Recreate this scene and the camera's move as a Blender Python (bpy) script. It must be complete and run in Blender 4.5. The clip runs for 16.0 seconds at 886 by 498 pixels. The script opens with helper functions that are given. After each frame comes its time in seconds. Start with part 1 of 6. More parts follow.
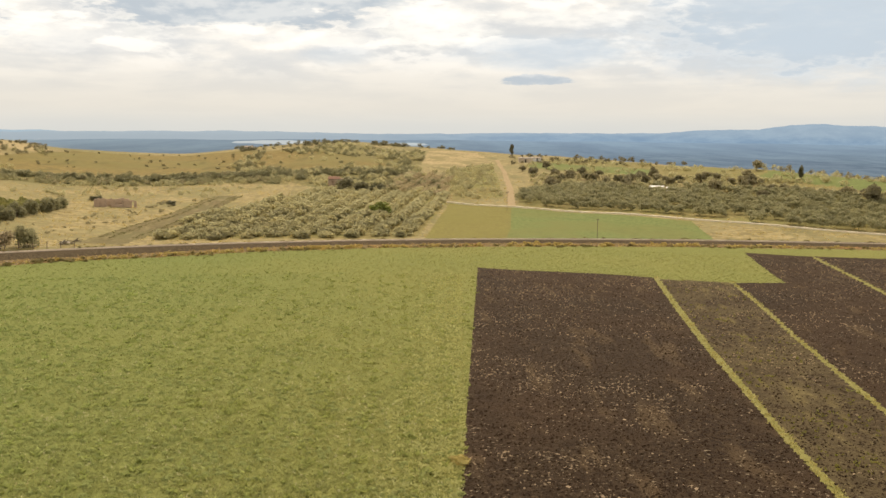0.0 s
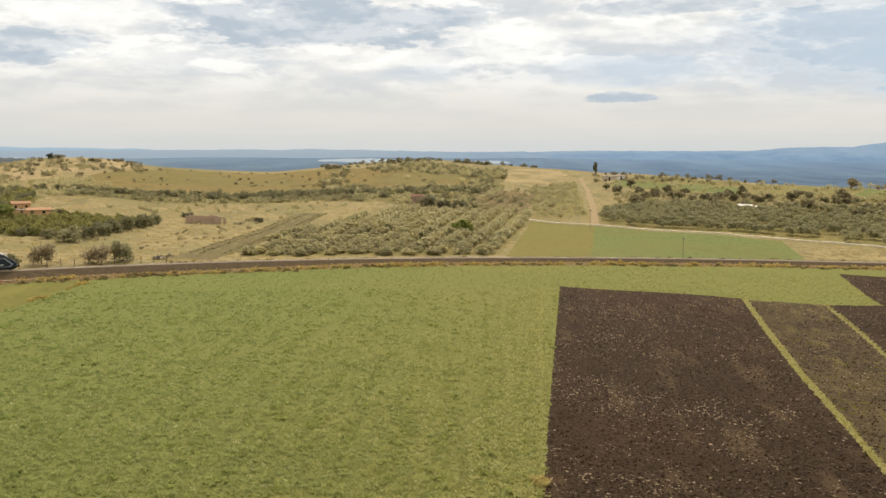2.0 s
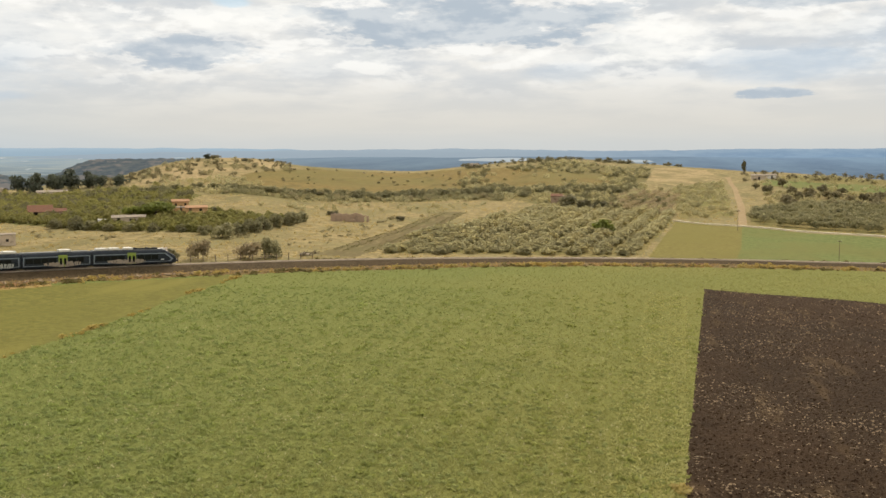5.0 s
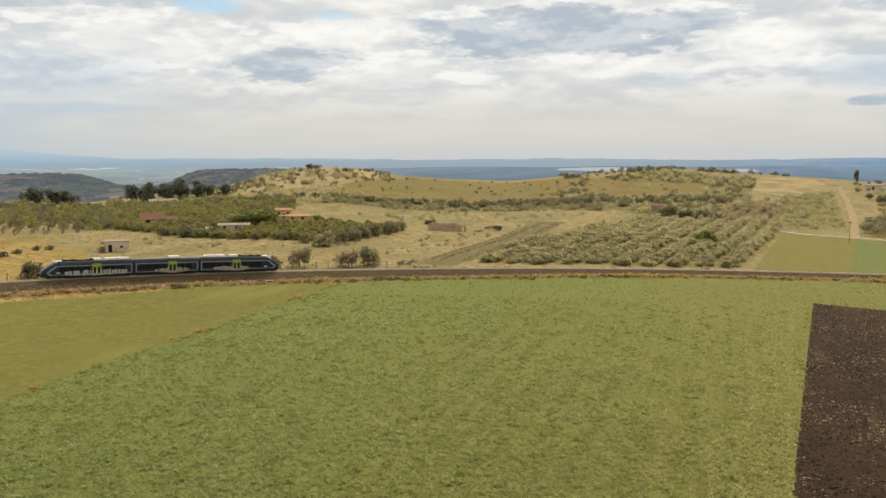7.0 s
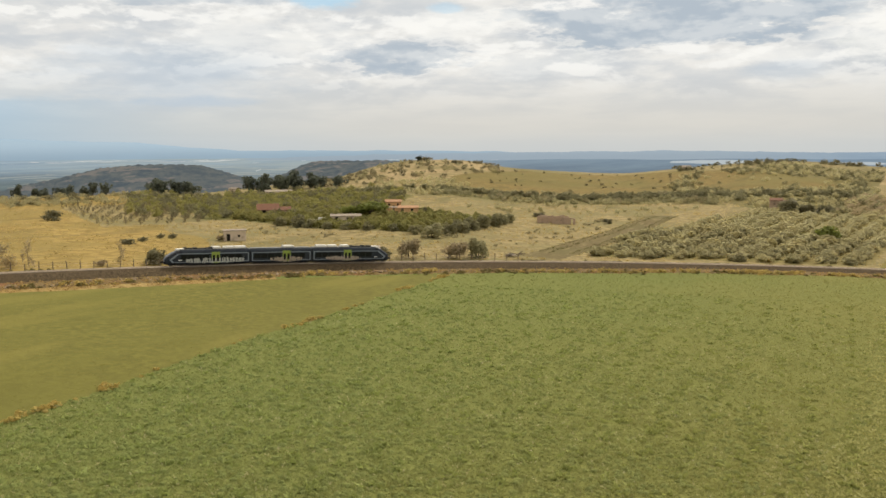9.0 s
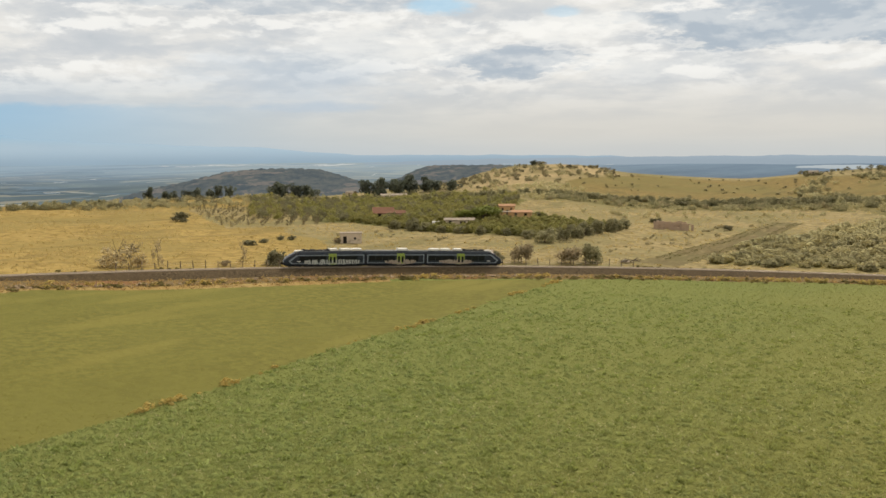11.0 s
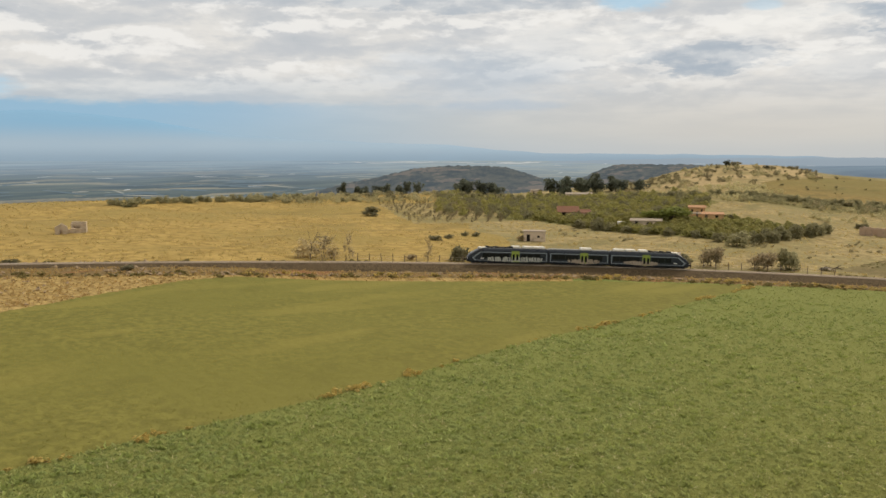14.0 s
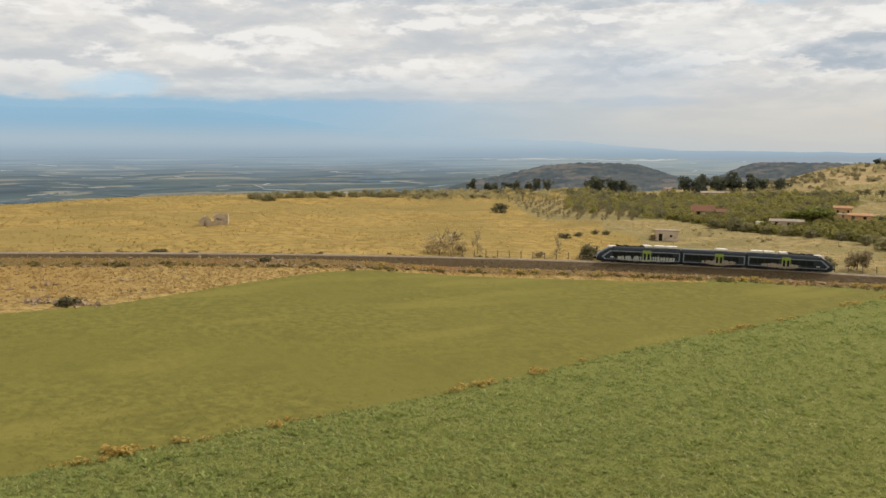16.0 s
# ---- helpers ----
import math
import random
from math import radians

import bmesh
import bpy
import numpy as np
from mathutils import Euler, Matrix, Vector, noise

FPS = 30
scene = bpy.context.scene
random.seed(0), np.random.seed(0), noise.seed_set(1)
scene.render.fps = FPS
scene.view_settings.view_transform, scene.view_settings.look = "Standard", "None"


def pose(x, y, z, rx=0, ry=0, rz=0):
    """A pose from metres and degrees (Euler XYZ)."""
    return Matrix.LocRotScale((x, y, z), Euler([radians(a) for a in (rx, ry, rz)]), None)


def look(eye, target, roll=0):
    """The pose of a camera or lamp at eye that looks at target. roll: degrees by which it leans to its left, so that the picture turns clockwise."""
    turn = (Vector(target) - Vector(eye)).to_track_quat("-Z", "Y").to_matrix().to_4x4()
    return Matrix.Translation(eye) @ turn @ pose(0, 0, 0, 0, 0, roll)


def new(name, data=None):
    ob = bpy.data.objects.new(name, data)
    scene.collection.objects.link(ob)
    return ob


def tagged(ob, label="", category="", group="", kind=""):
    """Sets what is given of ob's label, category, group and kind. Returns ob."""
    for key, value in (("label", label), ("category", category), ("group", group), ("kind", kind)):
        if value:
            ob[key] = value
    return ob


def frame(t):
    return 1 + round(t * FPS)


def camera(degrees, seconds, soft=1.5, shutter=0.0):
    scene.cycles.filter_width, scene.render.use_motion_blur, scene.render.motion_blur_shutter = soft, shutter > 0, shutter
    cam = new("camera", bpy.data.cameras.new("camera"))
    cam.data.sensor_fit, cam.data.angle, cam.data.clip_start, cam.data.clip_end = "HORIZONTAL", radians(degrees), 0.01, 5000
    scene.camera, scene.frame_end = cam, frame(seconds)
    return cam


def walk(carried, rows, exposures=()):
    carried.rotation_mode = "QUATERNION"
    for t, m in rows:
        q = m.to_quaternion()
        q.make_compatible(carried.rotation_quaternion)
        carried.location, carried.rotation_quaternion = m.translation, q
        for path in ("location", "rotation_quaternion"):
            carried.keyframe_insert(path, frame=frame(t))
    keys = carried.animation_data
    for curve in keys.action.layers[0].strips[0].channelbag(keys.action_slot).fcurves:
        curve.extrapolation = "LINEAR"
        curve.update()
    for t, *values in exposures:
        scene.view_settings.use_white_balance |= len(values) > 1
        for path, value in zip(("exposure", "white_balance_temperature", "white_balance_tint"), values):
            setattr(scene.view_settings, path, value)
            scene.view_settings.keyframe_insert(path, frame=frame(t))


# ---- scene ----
cam = camera(52.53, 16.0)
# the drone hovers 30 m above the fields and turns after the train: seconds, turn to the left, tilt down, roll
TURNS = (
    (0.0, 0.0, 7.816, 0.401), (0.5, 1.259, 7.494, 0.349), (1.0, 2.617, 7.229, 0.325), (1.5, 3.894, 6.984, 0.231),
    (2.0, 5.261, 6.706, 0.221), (2.5, 6.8, 6.619, 0.183), (3.0, 8.305, 6.781, 0.151), (3.5, 9.723, 7.006, 0.098),
    (4.0, 11.292, 6.984, 0.005), (6.5, 18.641, 6.28, -0.263), (7.0, 20.394, 6.13, -0.305), (7.5, 22.02, 6.208, -0.34),
    (8.0, 23.898, 6.382, -0.384), (8.5, 25.652, 6.54, -0.337), (11.0, 34.571, 6.263, -0.361), (11.5, 36.672, 6.253, -0.309),
    (12.0, 38.587, 6.164, -0.231), (12.5, 40.242, 6.195, -0.139), (13.0, 42.131, 6.147, -0.103), (13.5, 44.192, 6.125, 0.043),
    (14.0, 46.284, 6.357, 0.104), (14.5, 48.19, 6.59, 0.12), (15.0, 50.342, 6.727, 0.174), (15.5, 52.654, 6.698, 0.232),
    (16.0, 54.511, 6.595, 0.266),)


def gaze(turn, down, roll):
    a, d = radians(turn), radians(down)
    eye = Vector((0, 0, 30))
    return look(eye, eye + Vector((-math.sin(a) * math.cos(d), math.cos(a) * math.cos(d), -math.sin(d))) * 100, roll)


walk(cam, [(t, gaze(turn, down, roll)) for t, turn, down, roll in TURNS],
     [(0, 0.15, 6850, 10), (1, 0.12, 6600, 9), (2.5, 0.05, 6500, 9), (3.5, 0.03, 6500, 9), (7, -0.06, 6500, 9), (11, -0.10, 6500, 9), (14.5, -0.21, 6550, 10), (16, -0.17, 6550, 10)])

# ---- sky with broken cloud, and a sun veiled by it, behind the railway ----
SUN_AZ, SUN_EL = 2.0, 44.0
world = bpy.data.worlds.new("cloudy_sky")
scene.world = world
world.use_nodes = True


class Nodes:
    """Short hand for wiring shader nodes."""

    def __init__(self, tree):
        self.tree, self.n, self.l = tree, tree.nodes, tree.links
        self.n.clear()

    def put(self, socket, v):
        if isinstance(v, bpy.types.NodeSocket):
            self.l.new(v, socket)
        elif isinstance(v, tuple) and len(v) == 3 and socket.type == "RGBA":
            socket.default_value = (*v, 1)
        else:
            socket.default_value = v

    def node(self, kind, ins=(), **props):
        nd = self.n.new(kind)
        for k, v in props.items():
            if k == "operation":
                nd.operation = v
            elif k == "blend_type":
                nd.blend_type = v
            elif k == "data_type":
                nd.data_type = v
            elif k == "feature":
                nd.feature = v
            elif k == "interpolation_type":
                nd.interpolation_type = v
        for k, v in (ins.items() if isinstance(ins, dict) else enumerate(ins)):
            self.put(nd.inputs[k], v)
        return nd

    def math(self, op, *a):
        return self.node("ShaderNodeMath", a, operation=op).outputs[0]

    def vec(self, op, *a):
        return self.node("ShaderNodeVectorMath", a, operation=op).outputs[0]

    def noise(self, vector, scale, detail=4.0, rough=0.55, distortion=0.0):
        return self.node("ShaderNodeTexNoise", {"Vector": vector, "Scale": scale, "Detail": detail, "Roughness": rough, "Distortion": distortion}).outputs["Fac"]

    def ramp(self, v, lo, hi, a=0.0, b=1.0):
        return self.node("ShaderNodeMapRange", {"Value": v, "From Min": lo, "From Max": hi, "To Min": a, "To Max": b}, interpolation_type="SMOOTHSTEP").outputs[0]

    def mix(self, f, a, b, how="MIX"):
        nd = self.n.new("ShaderNodeMix")
        nd.data_type, nd.blend_type = "RGBA", how
        for s, v in zip((nd.inputs[0], nd.inputs[6], nd.inputs[7]), (f, a, b)):
            self.put(s, v)
        return nd.outputs[2]


def build_sky():
    g = Nodes(world.node_tree)
    way = g.vec("NORMALIZE", g.n.new("ShaderNodeTexCoord").outputs["Generated"])
    xyz = g.node("ShaderNodeSeparateXYZ", [way]).outputs
    az = g.math("MULTIPLY", g.math("ARCTAN2", g.math("MULTIPLY", xyz[0], -1.0), xyz[1]), 57.2958)
    el = g.math("MULTIPLY", g.math("ARCSINE", xyz[2]), 57.2958)
    nishita = g.n.new("ShaderNodeTexSky")
    nishita.sky_type, nishita.sun_disc = "NISHITA", False
    nishita.sun_elevation, nishita.sun_rotation = radians(SUN_EL), radians(-SUN_AZ)
    nishita.air_density, nishita.dust_density = 1.0, 2.0
    clear = g.vec("SCALE", nishita.outputs[0], (0, 0, 0), (0, 0, 0))
    clear.node.inputs["Scale"].default_value = 0.09
    # the cloud sheet, seen in perspective
    lift = g.math("ADD", g.math("MAXIMUM", xyz[2], 0.0), 0.11)
    sheet = g.node("ShaderNodeCombineXYZ", [g.math("DIVIDE", xyz[0], lift), g.math("DIVIDE", xyz[1], lift), 0.0]).outputs[0]
    big = g.noise(sheet, 1.1, 7.0, 0.55, 0.3)

    def heaps(up):
        """Heaped cloud; the same a little higher up tells lit tops from dark bases."""
        return g.noise(g.node("ShaderNodeCombineXYZ", [g.math("MULTIPLY", az, 0.17), g.math("MULTIPLY", g.math("ADD", el, up), 0.46), 5.0]).outputs[0], 1.0, 7.0, 0.56, 0.12)

    fine = heaps(0.0)
    relief = g.math("SUBTRACT", fine, heaps(0.55))
    dens = g.math("ADD", g.math("MULTIPLY", big, 0.6), g.math("MULTIPLY", fine, 0.4))
    ragged = g.math("SUBTRACT", g.noise(g.node("ShaderNodeCombineXYZ", [g.math("MULTIPLY", az, 0.20), g.math("MULTIPLY", el, 0.7), 0.0]).outputs[0], 1.0, 7.0, 0.58, 0.1), 0.5)
    frayed = g.math("SUBTRACT", g.noise(g.node("ShaderNodeCombineXYZ", [g.math("MULTIPLY", az, 0.8), g.math("MULTIPLY", el, 2.6), 9.0]).outputs[0], 1.0, 5.0, 0.6, 0.2), 0.5)
    ragged = g.math("ADD", ragged, g.math("MULTIPLY", frayed, 0.4))

    def bank(a0, e0, wa, we, rough, soft=1.0):
        """How deep a direction lies in a ragged bank: azimuth, elevation and half sizes in degrees."""
        d = g.math("ADD", g.math("POWER", g.math("ABSOLUTE", g.math("DIVIDE", g.math("SUBTRACT", az, a0), wa)), 2.0),
                   g.math("POWER", g.math("ABSOLUTE", g.math("DIVIDE", g.math("SUBTRACT", el, e0), we)), 2.0))
        return g.ramp(g.math("SUBTRACT", d, g.math("MULTIPLY", ragged, rough)), 1.0 + 0.7 * soft, 1.0 - 1.1 * soft)

    col = g.mix(g.ramp(dens, 0.40, 0.60), (0.66, 0.685, 0.71), (0.89, 0.87, 0.83))
    # broken heaps high up, a smooth milky veil lower down
    broken = g.ramp(el, 1.8, 5.5)
    col = g.mix(g.math("MULTIPLY", g.ramp(relief, 0.0, 0.10, 0.0, 0.85), broken), col, (1.0, 0.985, 0.95))
    col = g.mix(g.math("MULTIPLY", g.ramp(relief, 0.0, -0.12, 0.0, 0.42), broken), col, (0.60, 0.635, 0.67))
    gap = g.math("MULTIPLY", g.ramp(dens, 0.42, 0.33), g.ramp(el, 4.0, 9.0))
    col = g.mix(gap, col, clear)
    # milky air towards the horizon, cream under the sun, bluer to both sides
    side = g.math("MAXIMUM", g.ramp(az, 26.0, 66.0), g.ramp(az, -14.0, -45.0, 0.0, 0.25))
    air = g.mix(side, (0.715, 0.69, 0.635), (0.47, 0.575, 0.655))
    col = g.mix(g.ramp(el, 5.2, 0.8, 0.0, 0.9), col, air)
    col = g.mix(g.ramp(el, 1.3, -0.4, 0.0, 0.55), col, g.mix(side, (0.56, 0.605, 0.63), (0.40, 0.53, 0.645)))
    # cloud bases in shade, blue-grey, with lit rims
    for a0, e0, wa, we, k in BANKS:
        b = bank(a0, e0, wa, we, 4.5)
        tone = g.mix(g.ramp(relief, -0.08, 0.08), (0.47, 0.54, 0.615), (0.66, 0.70, 0.735))
        rim = g.math("MULTIPLY", g.ramp(b, 0.02, 0.22), g.ramp(b, 0.55, 0.25))
        col = g.mix(g.math("MULTIPLY", rim, 0.35 * k if we > 0.5 else 0.0), col, (1.02, 1.0, 0.96))
        col = g.mix(g.math("MULTIPLY", g.ramp(b, 0.2, 0.75), k), col, tone)
    for a0, e0, wa, we, k in VEILS:
        col = g.mix(g.math("MULTIPLY", bank(a0, e0, wa, we, 2.5, 1.2), k), col, (0.53, 0.62, 0.715))
    for a0, e0, wa, we, k in GLEAMS:
        col = g.mix(g.math("MULTIPLY", bank(a0, e0, wa, we, 5.0), k), col, (1.04, 1.02, 0.97))
    for a0, e0, wa, we, k in GAPS:
        col = g.mix(g.math("MULTIPLY", bank(a0, e0, wa, we, 5.0), k), col, (0.50, 0.73, 0.90))
    # clear blue air under the cloud base, before the volcano
    base = g.math("ADD", 2.7, g.math("MULTIPLY", ragged, 1.6))
    under = g.math("MULTIPLY", g.ramp(az, 42.0, 68.0, 0.0, 0.82), g.ramp(g.math("SUBTRACT", el, base), 0.35, -0.25))
    col = g.mix(under, col, g.mix(g.ramp(el, 2.4, 0.0), (0.31, 0.55, 0.75), (0.38, 0.56, 0.69)))
    # the veiled sun makes the cloud near it glow
    glow = g.math("MULTIPLY", g.ramp(g.math("ABSOLUTE", g.math("SUBTRACT", az, SUN_AZ)), 40.0, 0.0), g.ramp(el, 7.0, 30.0, 0.0, 0.9))
    col = g.mix(glow, col, (1.3, 1.25, 1.15))
    # cloud overhead, out of view, brightened all round as added soft fill
    col = g.mix(g.ramp(el, 14.0, 40.0, 0.0, 0.7), col, (1.15, 1.10, 1.02))
    col = g.mix(g.ramp(el, -0.5, -3.0), col, (0.16, 0.17, 0.12))
    out = g.node("ShaderNodeOutputWorld")
    bg = g.node("ShaderNodeBackground", [col, 1.0])
    g.l.new(bg.outputs[0], out.inputs[0])


# azimuth, elevation, half sizes, weight
BANKS = ((-24.0, 6.3, 11.0, 2.6, 0.9), (12.3, 7.4, 10.5, 1.5, 0.95), (-5.8, 2.85, 2.5, 0.36, 0.95), (30.0, 5.4, 5.2, 1.0, 0.85), (28.5, 5.0, 4.0, 0.3, 0.6),
         (45.0, 8.9, 8.5, 0.55, 0.6), (-8.0, 8.2, 5.5, 0.55, 0.7), (62.0, 9.0, 9.0, 0.4, 0.35))
VEILS = ((-23.0, 5.8, 12.0, 2.9, 1.0), (-6.5, 4.5, 5.5, 1.0, 0.8), (44.0, 4.6, 7.0, 2.0, 0.55), (42.5, 2.75, 3.6, 0.3, 0.7), (60.0, 2.6, 6.0, 1.5, 0.45), (6.5, 4.3, 2.4, 0.6, 0.4))
GLEAMS = ((1.0, 6.2, 3.6, 1.5, 0.75), (26.0, 7.4, 4.0, 1.0, 0.6), (-7.5, 6.6, 5.0, 0.55, 0.6), (8.0, 5.2, 9.0, 0.35, 0.5), (63.0, 3.6, 5.0, 0.5, 0.4), (38.0, 6.6, 6.0, 1.4, 0.55), (22.0, 5.0, 5.0, 0.8, 0.4))
GAPS = ((34.4, 8.75, 2.0, 0.5, 0.85), (74.7, 3.5, 2.8, 0.75, 0.7), (27.0, 8.5, 1.2, 0.3, 0.5))
build_sky()
lamp = bpy.data.lights.new("sun", "SUN")
lamp.energy, lamp.angle, lamp.color = 3.2, radians(5.0), (1.0, 0.91, 0.78)
sun = new("sun", lamp)
a, e = radians(SUN_AZ), radians(SUN_EL)
sun.matrix_world = look((-math.sin(a) * math.cos(e) * 200, math.cos(a) * math.cos(e) * 200, math.sin(e) * 200), (0, 0, 0))

# ---- materials ----


def earth(name, dark, light, patch, patch_scale=0.05, grain_scale=1.6, bump=0.4, stretch=(1, 1, 1), streak=None, rough=0.95, fleck=None, drift=None):
    """Ground: two colours by grain, a third in broad patches, with relief; streak, fleck: (colour, scale, amount);
    drift: (tint, amount) towards the west, painting in less warm backlight.
    """
    m = bpy.data.materials.new(name)
    m.use_nodes = True
    g = Nodes(m.node_tree)
    at = g.vec("MULTIPLY", g.n.new("ShaderNodeTexCoord").outputs["Object"], stretch)
    grain = g.noise(at, grain_scale, 6.0, 0.68)
    mid = g.noise(at, grain_scale * 0.22, 4.0, 0.6)
    broad = g.noise(at, patch_scale, 3.0, 0.55)
    col = g.mix(g.ramp(grain, 0.34, 0.66), dark, light)
    col = g.mix(g.ramp(broad, 0.40, 0.64, 0.0, 0.85), col, patch)
    col = g.mix(g.ramp(mid, 0.52, 0.68, 0.0, 0.45), col, dark)
    if streak:
        s = g.noise(g.vec("MULTIPLY", at, (1.0, 0.22, 1.0)), streak[1], 3.0, 0.5)
        col = g.mix(g.ramp(s, 0.55, 0.68, 0.0, streak[2]), col, streak[0])
    if fleck:
        s = g.noise(g.vec("MULTIPLY", at, (0.75, 1.2, 1.0)), fleck[1], 2.5, 0.5)
        strewn = g.ramp(g.noise(at, 0.055, 4.0, 0.6), 0.36, 0.60, 0.25, 1.0)
        col = g.mix(g.math("MULTIPLY", g.ramp(s, 0.645, 0.70, 0.0, fleck[2]), strewn), col, fleck[0])
    if drift:
        col = g.mix(g.ramp(g.node("ShaderNodeSeparateXYZ", [at]).outputs[0], 2.0, -75.0, 0.0, drift[1]), col, drift[0], "MULTIPLY")
    b = g.node("ShaderNodeBump", {"Strength": bump, "Distance": 0.25, "Height": g.math("ADD", grain, mid)})
    p = g.node("ShaderNodeBsdfPrincipled", {"Base Color": col, "Roughness": rough, "Specular IOR Level": 0.05, "Normal": b.outputs[0]})
    g.l.new(p.outputs[0], g.node("ShaderNodeOutputMaterial").inputs[0])
    return m


def leafy(name, dark, light, odd, spread=0.2, sheer=0.45, drift=None):
    """Foliage: every leaf clump its own tone, whole plants drifting between two colours by place."""
    m = bpy.data.materials.new(name)
    m.use_nodes = True
    g = Nodes(m.node_tree)
    geo = g.n.new("ShaderNodeNewGeometry").outputs
    col = g.mix(geo["Random Per Island"], dark, light)
    place = g.noise(geo["Position"], 0.12, 2.0, 0.5)
    col = g.mix(g.ramp(place, 0.42, 0.64, 0.0, 0.6), col, odd)
    if drift:
        col = g.mix(g.ramp(g.node("ShaderNodeSeparateXYZ", [geo["Position"]]).outputs[0], 2.0, -75.0, 0.0, drift[1]), col, drift[0], "MULTIPLY")
    who = g.n.new("ShaderNodeObjectInfo").outputs["Random"]
    hsv = g.node("ShaderNodeHueSaturation", {"Hue": 0.5, "Saturation": 1.0, "Value": g.ramp(who, 0.0, 1.0, 1 - spread, 1 + spread), "Color": col})
    p = g.node("ShaderNodeBsdfPrincipled", {"Base Color": hsv.outputs[0], "Roughness": 0.75, "Specular IOR Level": 0.2})
    t = g.node("ShaderNodeBsdfTranslucent", {"Color": hsv.outputs[0]})
    s = g.node("ShaderNodeMixShader", [sheer, p.outputs[0], t.outputs[0]])
    g.l.new(s.outputs[0], g.node("ShaderNodeOutputMaterial").inputs[0])
    return m


def plain(name, colour, rough=0.6, metal=0.0, wear=0.25, scale=1.2, dirt=(0.10, 0.085, 0.07), bump=0.1, spec=0.15):
    """A made surface with stains and slight unevenness."""
    m = bpy.data.materials.new(name)
    m.use_nodes = True
    g = Nodes(m.node_tree)
    at = g.n.new("ShaderNodeTexCoord").outputs["Object"]
    stain = g.noise(at, scale, 5.0, 0.62)
    grain = g.noise(at, scale * 9, 3.0, 0.6)
    col = g.mix(g.ramp(stain, 0.48, 0.75, 0.0, wear), colour, dirt)
    col = g.mix(g.ramp(grain, 0.3, 0.7, 0.0, wear * 0.5), col, tuple(c * 0.6 for c in colour))
    b = g.node("ShaderNodeBump", {"Strength": bump, "Distance": 0.03, "Height": grain})
    p = g.node("ShaderNodeBsdfPrincipled", {"Base Color": col, "Roughness": g.ramp(stain, 0.3, 0.7, rough * 0.85, min(1.0, rough * 1.2)), "Metallic": metal, "Specular IOR Level": spec, "Normal": b.outputs[0]})
    g.l.new(p.outputs[0], g.node("ShaderNodeOutputMaterial").inputs[0])
    return m


# crop is tinted greener west of the sun, its fading warm backlight painted in
OFF_SUN_TINT = ((0.90, 1.0, 1.0), 1.0)
CROP = earth("green_crop", (0.138, 0.138, 0.038), (0.212, 0.207, 0.058), (0.192, 0.180, 0.051), 0.02, 2.4, 1.0, drift=OFF_SUN_TINT)
YOUNG_CROP = earth("young_yellow_green_crop", (0.116, 0.108, 0.027), (0.178, 0.161, 0.041), (0.148, 0.137, 0.034), 0.03, 0.8, 0.4, streak=((0.20, 0.172, 0.045), 0.10, 0.6))
SOIL = earth("ploughed_soil", (0.021, 0.0128, 0.0073), (0.059, 0.038, 0.021), (0.050, 0.030, 0.016), 0.03, 2.2, 1.0, streak=((0.085, 0.055, 0.028), 0.32, 0.7), fleck=((0.32, 0.25, 0.16), 2.6, 0.85))
WEEDY_SOIL = earth("weedy_ploughed_soil", (0.036, 0.024, 0.013), (0.085, 0.059, 0.030), (0.088, 0.064, 0.030), 0.06, 1.4, 0.9, streak=((0.135, 0.102, 0.042), 0.4, 0.75), fleck=((0.26, 0.21, 0.10), 2.2, 0.7))
MARGIN = earth("grassy_field_margin", (0.15, 0.135, 0.04), (0.25, 0.215, 0.075), (0.19, 0.17, 0.05), 0.1, 2.0, 0.6)
VERGE = earth("weedy_verge", (0.10, 0.068, 0.030), (0.215, 0.15, 0.067), (0.16, 0.112, 0.043), 0.07, 1.2, 0.8, streak=((0.22, 0.105, 0.046), 0.2, 0.75))
STRAW = earth("dry_straw_meadow", (0.175, 0.135, 0.058), (0.34, 0.265, 0.125), (0.20, 0.17, 0.075), 0.035, 0.4, 0.8, streak=((0.15, 0.13, 0.055), 0.1, 0.6))
GOLD = earth("golden_dry_grass", (0.205, 0.140, 0.042), (0.372, 0.262, 0.086), (0.235, 0.176, 0.058), 0.03, 0.3, 0.5, streak=((0.18, 0.132, 0.046), 0.09, 0.6))
ROUGH = earth("rough_dry_pasture", (0.17, 0.112, 0.04), (0.39, 0.28, 0.108), (0.29, 0.19, 0.065), 0.04, 0.9, 1.0, fleck=((0.33, 0.28, 0.20), 1.4, 0.5))
ROAD = earth("sandy_track", (0.25, 0.175, 0.09), (0.37, 0.275, 0.155), (0.30, 0.215, 0.115), 0.1, 0.8, 0.4)
MEADOW = earth("far_green_field", (0.105, 0.125, 0.037), (0.17, 0.187, 0.06), (0.155, 0.15, 0.047), 0.03, 0.8, 0.5)
OCHRE = earth("ochre_vineyard_ground", (0.145, 0.104, 0.034), (0.235, 0.168, 0.057), (0.165, 0.138, 0.047), 0.012, 0.3, 0.8, streak=((0.11, 0.095, 0.032), 0.12, 0.6))
GROVE = earth("grove_floor", (0.13, 0.11, 0.035), (0.27, 0.21, 0.085), (0.18, 0.165, 0.055), 0.03, 0.8, 0.6)
DARKEARTH = earth("trodden_earth", (0.11, 0.085, 0.038), (0.195, 0.15, 0.068), (0.14, 0.118, 0.05), 0.05, 0.8, 0.6, streak=((0.24, 0.185, 0.09), 0.5, 0.7))
